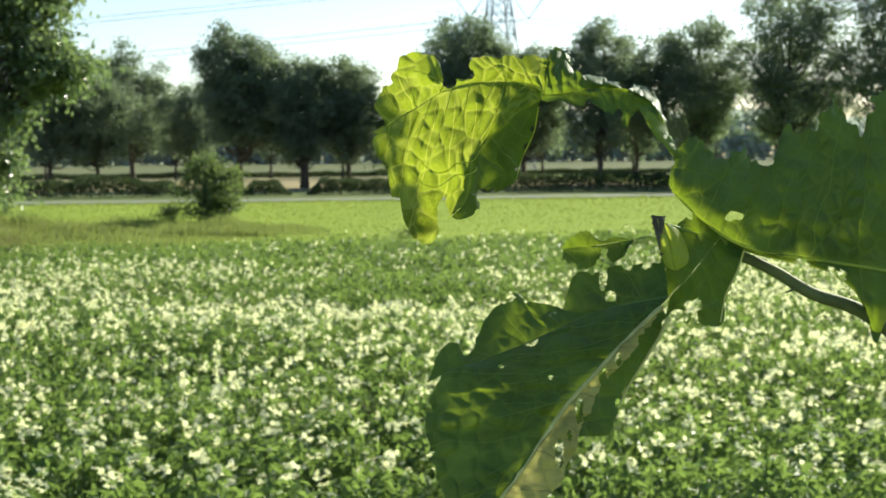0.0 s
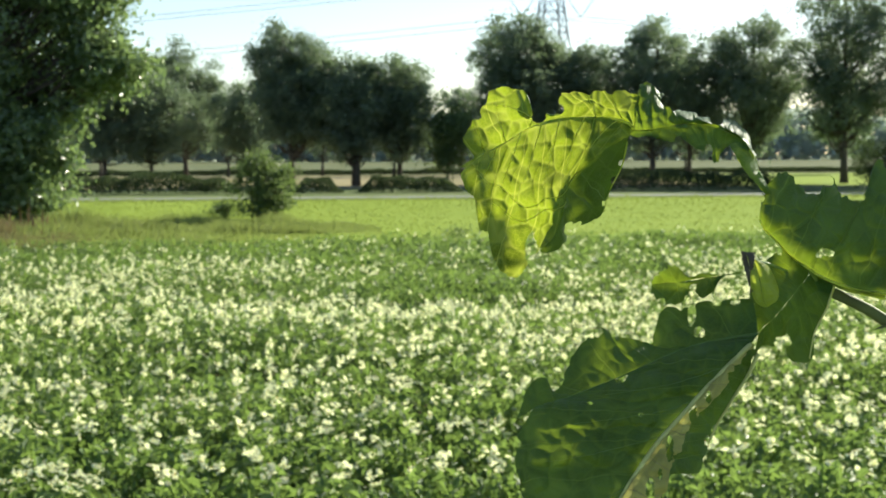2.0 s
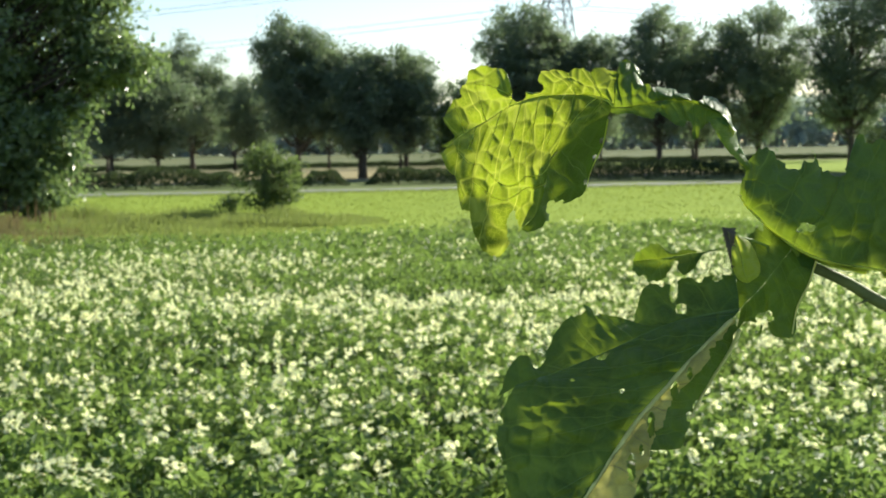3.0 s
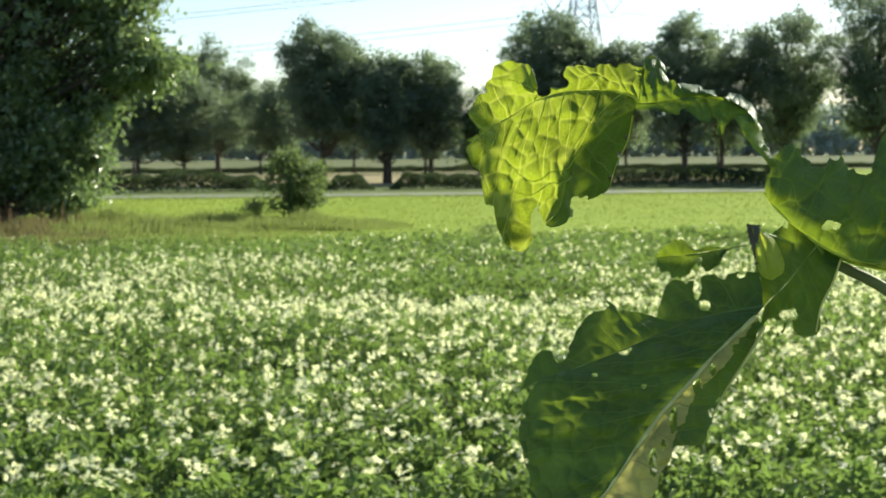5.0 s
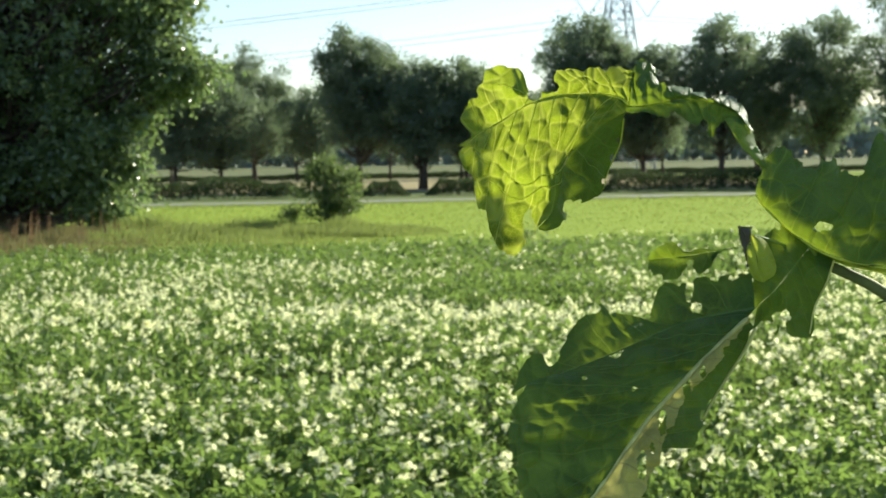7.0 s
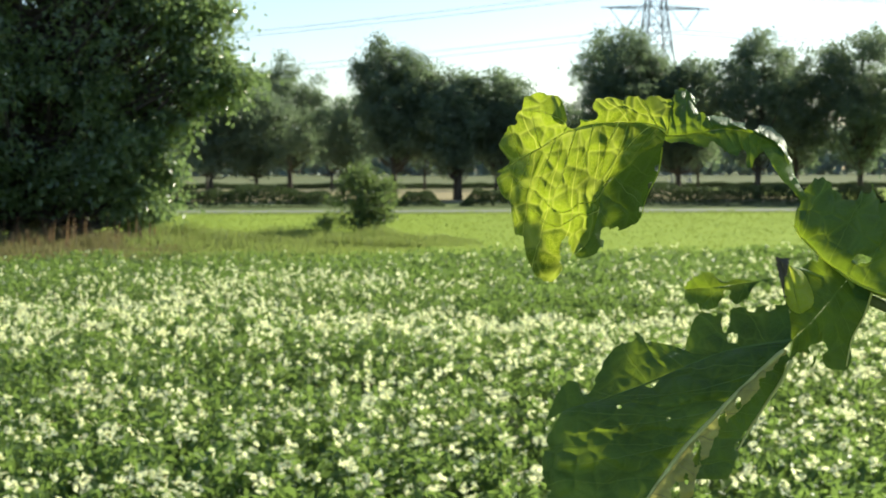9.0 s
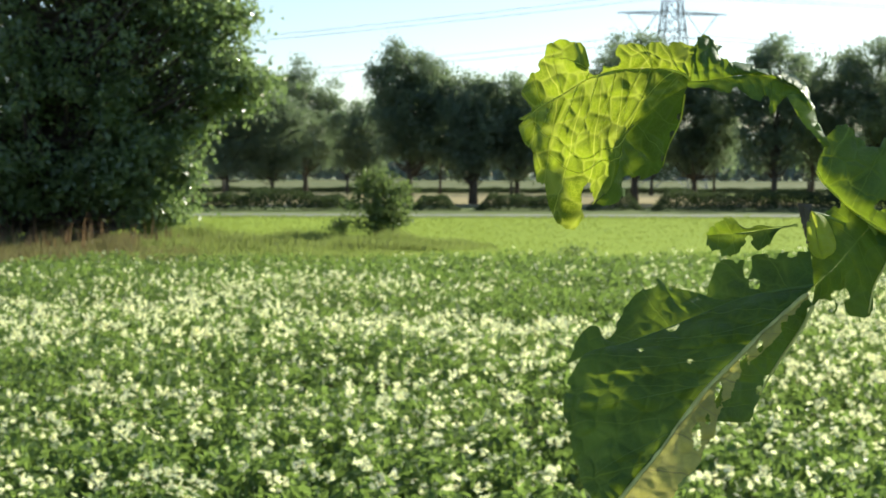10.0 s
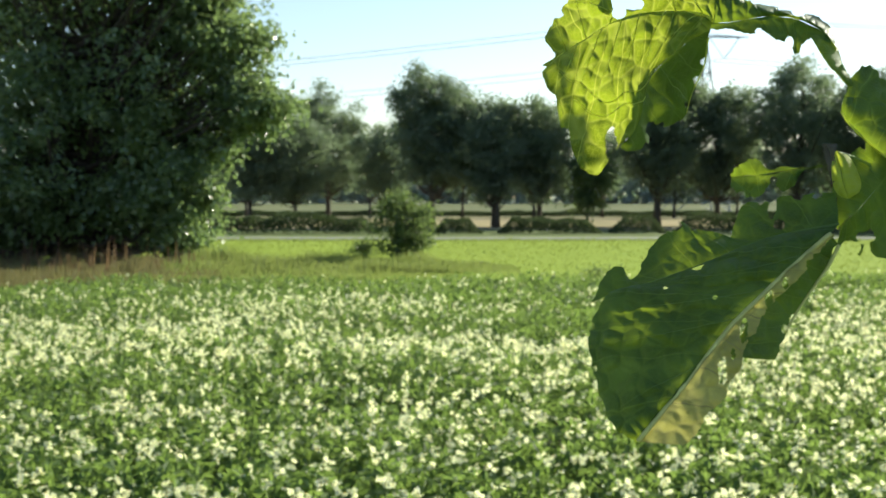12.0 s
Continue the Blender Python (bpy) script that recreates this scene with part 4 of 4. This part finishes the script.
flap = half_blade(r_flap, hung_low([(1332, 486, 30), (1298, 488, 40), (1252, 490, 50), (1214, 502, 56), (1176, 508, 62), (1156, 542, 60), (1150, 576, 54), (1128, 561, 62), (1086, 554, 70), (1060, 540, 74), (1036, 560, 74), (1002, 606, 62), (994, 642, 48),
                                    (974, 652, 42), (962, 629, 48), (932, 644, 42), (908, 700, 28)]), 210, 40, 9, 10, 8, 6, 25, [(1236, 546, 9, 11), (1222, 512, 7, 24), (1300, 492, 8, 6)], 5, 0.6)
r_neck = [(1436, 436, 12), (1390, 496, 6), (1340, 548, 0)]
neck_a = half_blade(r_neck, [(1384, 398, 26), (1352, 424, 30), (1330, 466, 32), (1324, 510, 26), (1336, 552, 6)], 90, 40, 5, 5, -6, 4, 27, (), 2, 0.5)
neck_b = half_blade(r_neck, [(1478, 462, 20), (1464, 504, 26), (1444, 545, 30), (1436, 594, 34), (1398, 594, 36), (1388, 560, 34), (1374, 594, 38), (1350, 570, 30), (1334, 596, 20)], 110, 36, 5, 6, 6, 5, 28, (), 3, 0.5)
r_away = hung_low([(1328, 570, 4), (1284, 614, 2), (1260, 650, 0), (1204, 704, -4), (1174, 755, -8), (1150, 800, -12)])
away = half_blade(r_away, hung_low([(1340, 584, 20), (1322, 622, 34), (1300, 656, 42), (1270, 704, 48), (1252, 744, 46), (1234, 794, 40)]), 110, 26, 7, 6, 6, 5, 23, [(1250, 738, 7, 9)], 3, 0.5)
lower = blade("lower_leaf", [main, flap, neck_a, neck_b, away], DULL_BLADE, sprig, "large dull green hanging leaf with eaten margins")
pale = half_blade(r_low[1:], hung_low([(1332, 566, -6), (1294, 612, -10), (1276, 648, -14), (1224, 702, -20), (1192, 762, -26), (1166, 834, -30), (1138, 890, -33), (1080, 966, -34)]), 190, 18, 22, 6, -8, 9, 24,
                  [(1222, 692, 7, 20), (1180, 752, 7, 26), (1144, 826, 8, 24), (1250, 662, 5, 11), (1162, 796, 4, 10)])
blade("leaf_underside", [pale], PALE_BLADE, lower, "pale ribbed underside along the midrib, eaten through in slits")
for way in ([(0.3, 0.03), (0.36, 0.35), (0.4, 0.75)], [(0.45, 0.02), (0.52, 0.3), (0.56, 0.75)], [(0.62, 0.03), (0.68, 0.4), (0.71, 0.8)], [(0.8, 0.03), (0.84, 0.4), (0.87, 0.8)]):
    vein_on(main, 200, 100, way, 1.0, lower, OPAQUE_BLADE)
rib_on(lower, "side_vein", [(x, y, c - 2) for x, y, c in r_flap], 2.4, 0.8, OPAQUE_BLADE)
rib_on(lower, "midrib", [(x, y, c - 3) for x, y, c in r_low[1:]], 4.5, 4, PALE_RIB)
# sunlit rim of the folded-away half, put in as a pale tube
rib_on(lower, "pale_rim", hung_low([(1340, 584, 18), (1322, 622, 32), (1300, 656, 40), (1270, 704, 46), (1250, 744, 44)]), 3.6, 1.6, PALE_RIB)
rib_on(lower, "pale_rim", [(1477, 462, 19), (1463, 504, 25), (1443, 545, 29), (1434, 592, 32)], 2.2, 1.4, PALE_RIB)
rib_on(sprig, "leaf_stalk", [(1446, 462, 28), (1440, 445, 20), (1434, 434, 14)], 6, 6, RIB, 6)

# eaten scrap of blade and the young folded leaf
r_scrap = [(1310, 441, 6), (1262, 447, 8), (1210, 456, 10), (1150, 462, 12)]
scrap = half_blade(r_scrap, [(1308, 443, 6), (1264, 451, 8), (1260, 478, 8), (1236, 484, 10), (1222, 466, 10), (1206, 492, 12), (1170, 497, 12), (1148, 478, 12)], 110, 16, 4, 4, 0, 7, 31, (), 2)
scrap_up = half_blade(r_scrap, [(1309, 440, 6), (1264, 445, 8), (1242, 442, 10), (1218, 448, 10), (1195, 432, 10), (1168, 440, 12), (1148, 456, 12)], 110, 10, 4, 4, 0, 7, 33)
blade("leaf_scrap", [scrap, scrap_up], DULL_BLADE, sprig, "torn scrap of leaf on its vein")
r_bud = [(1332, 418, -20), (1340, 450, -36), (1348, 480, -36), (1356, 500, -24)]
b1 = half_blade(r_bud, [(1334, 418, -20), (1358, 430, -22), (1374, 462, -18), (1374, 486, -16), (1358, 500, -22)], 40, 14, 3, 3, -10, 1, 41)
b2 = half_blade(r_bud, [(1330, 418, -20), (1324, 446, -24), (1328, 476, -20), (1338, 494, -18), (1354, 501, -23)], 40, 12, 3, 3, -6, 1, 42)
blade("young_leaf", [b1, b2], LIT_BUD, sprig, "small folded young leaf, its sunlit brightness put into the colour")
rib_on(sprig, "leaf_stalk", [(1440, 452, 22), (1400, 440, 20), (1360, 425, -10), (1332, 418, -20)], 3, 2, RIB, 10)
c1 = half_blade([(1312, 402, -10), (1322, 420, -20), (1328, 474, -26)], [(1334, 404, -20), (1331, 420, -28), (1330, 474, -30)], 40, 8, 2, 3, 0, 9, 43)
c2 = half_blade([(1312, 402, -10), (1322, 420, -20), (1328, 474, -26)], [(1307, 404, -6), (1315, 432, -12), (1326, 476, -22)], 40, 8, 2, 3, 0, 9, 44)
blade("leaf_stipule", [c1, c2], WITHERED, sprig, "dark shrivelled scale beside the young leaf")

# unseen leaves added higher up, towards the sun, shaped to shade those below
far_side = toward * 0.45
bud_gap = sunward([(1350, 462, -28)])[0]
sun_gap = sunward(hung_low([(1070, 622, 40)]))[0]
s1 = sunward([(1440, 425, 12), (1390, 496, 6)] + r_low)
t1 = half_blade([(x - (12 if i > 3 else 0), y, c) for i, (x, y, c) in enumerate(s1)], sunward([(1400, 376, 26), (1330, 404, 36)] + hung_low([(1250, 425, 52), (1130, 420, 64), (1050, 510, 76), (960, 590, 64), (888, 640, 40), (884, 770, 14), (905, 860, 0), (940, 960, -30)])), 90, 34, 6, 4, 0, 6, 61,
                [(bud_gap[0], bud_gap[1], 17, 28), (sun_gap[0], sun_gap[1], 66, 26)])
t6 = half_blade(sunward([(1428, 420, 12), (1380, 490, 6), (1336, 546, 2)] + r_away), sunward([(1500, 450, 20), (1484, 520, 28), (1452, 612, 34), (1380, 612, 36)] + hung_low([(1352, 606, 24), (1310, 680, 46), (1270, 760, 48), (1244, 812, 40), (1180, 850, 0), (1090, 960, -30)])), 90, 20, 6, 4, 0, 5, 67)
blade("upper_leaf", [t1, t6], OPAQUE_BLADE, sprig, "unseen leaf added higher up to shade the leaves below", far_side)
s2 = [(1900, 480, 20), (1780, 440, 20), (1640, 400, 20), (1480, 372, 20)]
t2 = half_blade(s2, [(1900, 470, 20), (1850, 150, 20), (1760, 80, 20), (1640, 120, 20), (1500, 200, 20), (1370, 250, 20), (1400, 330, 20), (1470, 368, 20)], 70, 20, 6, 10, 0, 8, 63)
t3 = half_blade(s2, [(1900, 490, 20), (1800, 600, 20), (1680, 520, 20), (1600, 440, 20), (1540, 460, 20), (1480, 384, 20)], 70, 20, 6, 10, 0, 8, 64)
blade("upper_leaf", [t2, t3], OPAQUE_BLADE, sprig, "unseen leaf added higher up to shade the leaves below", far_side)
s3 = sunward(fold)
t4 = half_blade(s3, sunward(hung_up([(1124, 186, 14), (1122, 212, 44), (1116, 262, 96), (1098, 308, 116), (1084, 352, 116), (1060, 372, 108), (1020, 392, 86), (1010, 410, 60), (985, 424, 20), (960, 416, -18)])), 70, 20, 6, 3, 0, 3, 65)
t5 = half_blade(s3[:3], sunward(hung_up([(1112, 180, 4), (1096, 180, 3), (1056, 178, 0)])), 40, 12, 4, 3, 0, 4, 66)
blade("upper_leaf", [t4, t5], OPAQUE_BLADE, sprig, "unseen leaf added higher up to shade the leaves below", toward * 0.28)
s5 = hung_up([(900, 430, 0), (860, 350, 0), (830, 250, 0), (800, 180, 0)])
t9 = half_blade(s5, hung_up([(930, 420, 0), (925, 345, 0), (872, 300, 0), (900, 240, 0), (850, 200, 0), (810, 160, 0)]), 60, 20, 6, 6, 0, 10, 71, [(880, 270, 16, 12), (860, 330, 10, 16)], 5)
t10 = half_blade(s5, hung_up([(890, 460, 0), (830, 410, 0), (790, 300, 0), (780, 180, 0)]), 60, 16, 6, 6, 0, 6, 72)
blade("upper_leaf", [t9, t10], OPAQUE_BLADE, sprig, "unseen leaf added higher up to shade the leaves below", far_side)
s4 = sunward(r_curl[:6])
t7 = half_blade(s4, sunward([(1112, 206, 6), (1142, 212, -10), (1182, 220, -18), (1252, 240, -20), (1263, 268, -22), (1290, 222, -14)]), 50, 16, 5, 4, 0, 5, 68)
blade("upper_leaf", [t7], OPAQUE_BLADE, sprig, "unseen narrow leaf added to shade the rolled leaf base", far_side)
# stalks for the added shading leaves
tip = on_sheet([(1330, 500, 0), (1900, 480, 20), (1330, 215, 0), (900, 430, 80)]) + np.array(far_side)
join_at = on_sheet([(1900, 760, 60)])[0]
for q in tip:
    p = bend([join_at, join_at * 0.5 + q * 0.5 + [0.05, 0.03, 0.05], q], 16)
    hang(new("leaf_stalk", mesh_of("leaf_stalk", [tube_arrays(p, np.linspace(9, 5, 16) * U, 7)], RIB)), sprig)
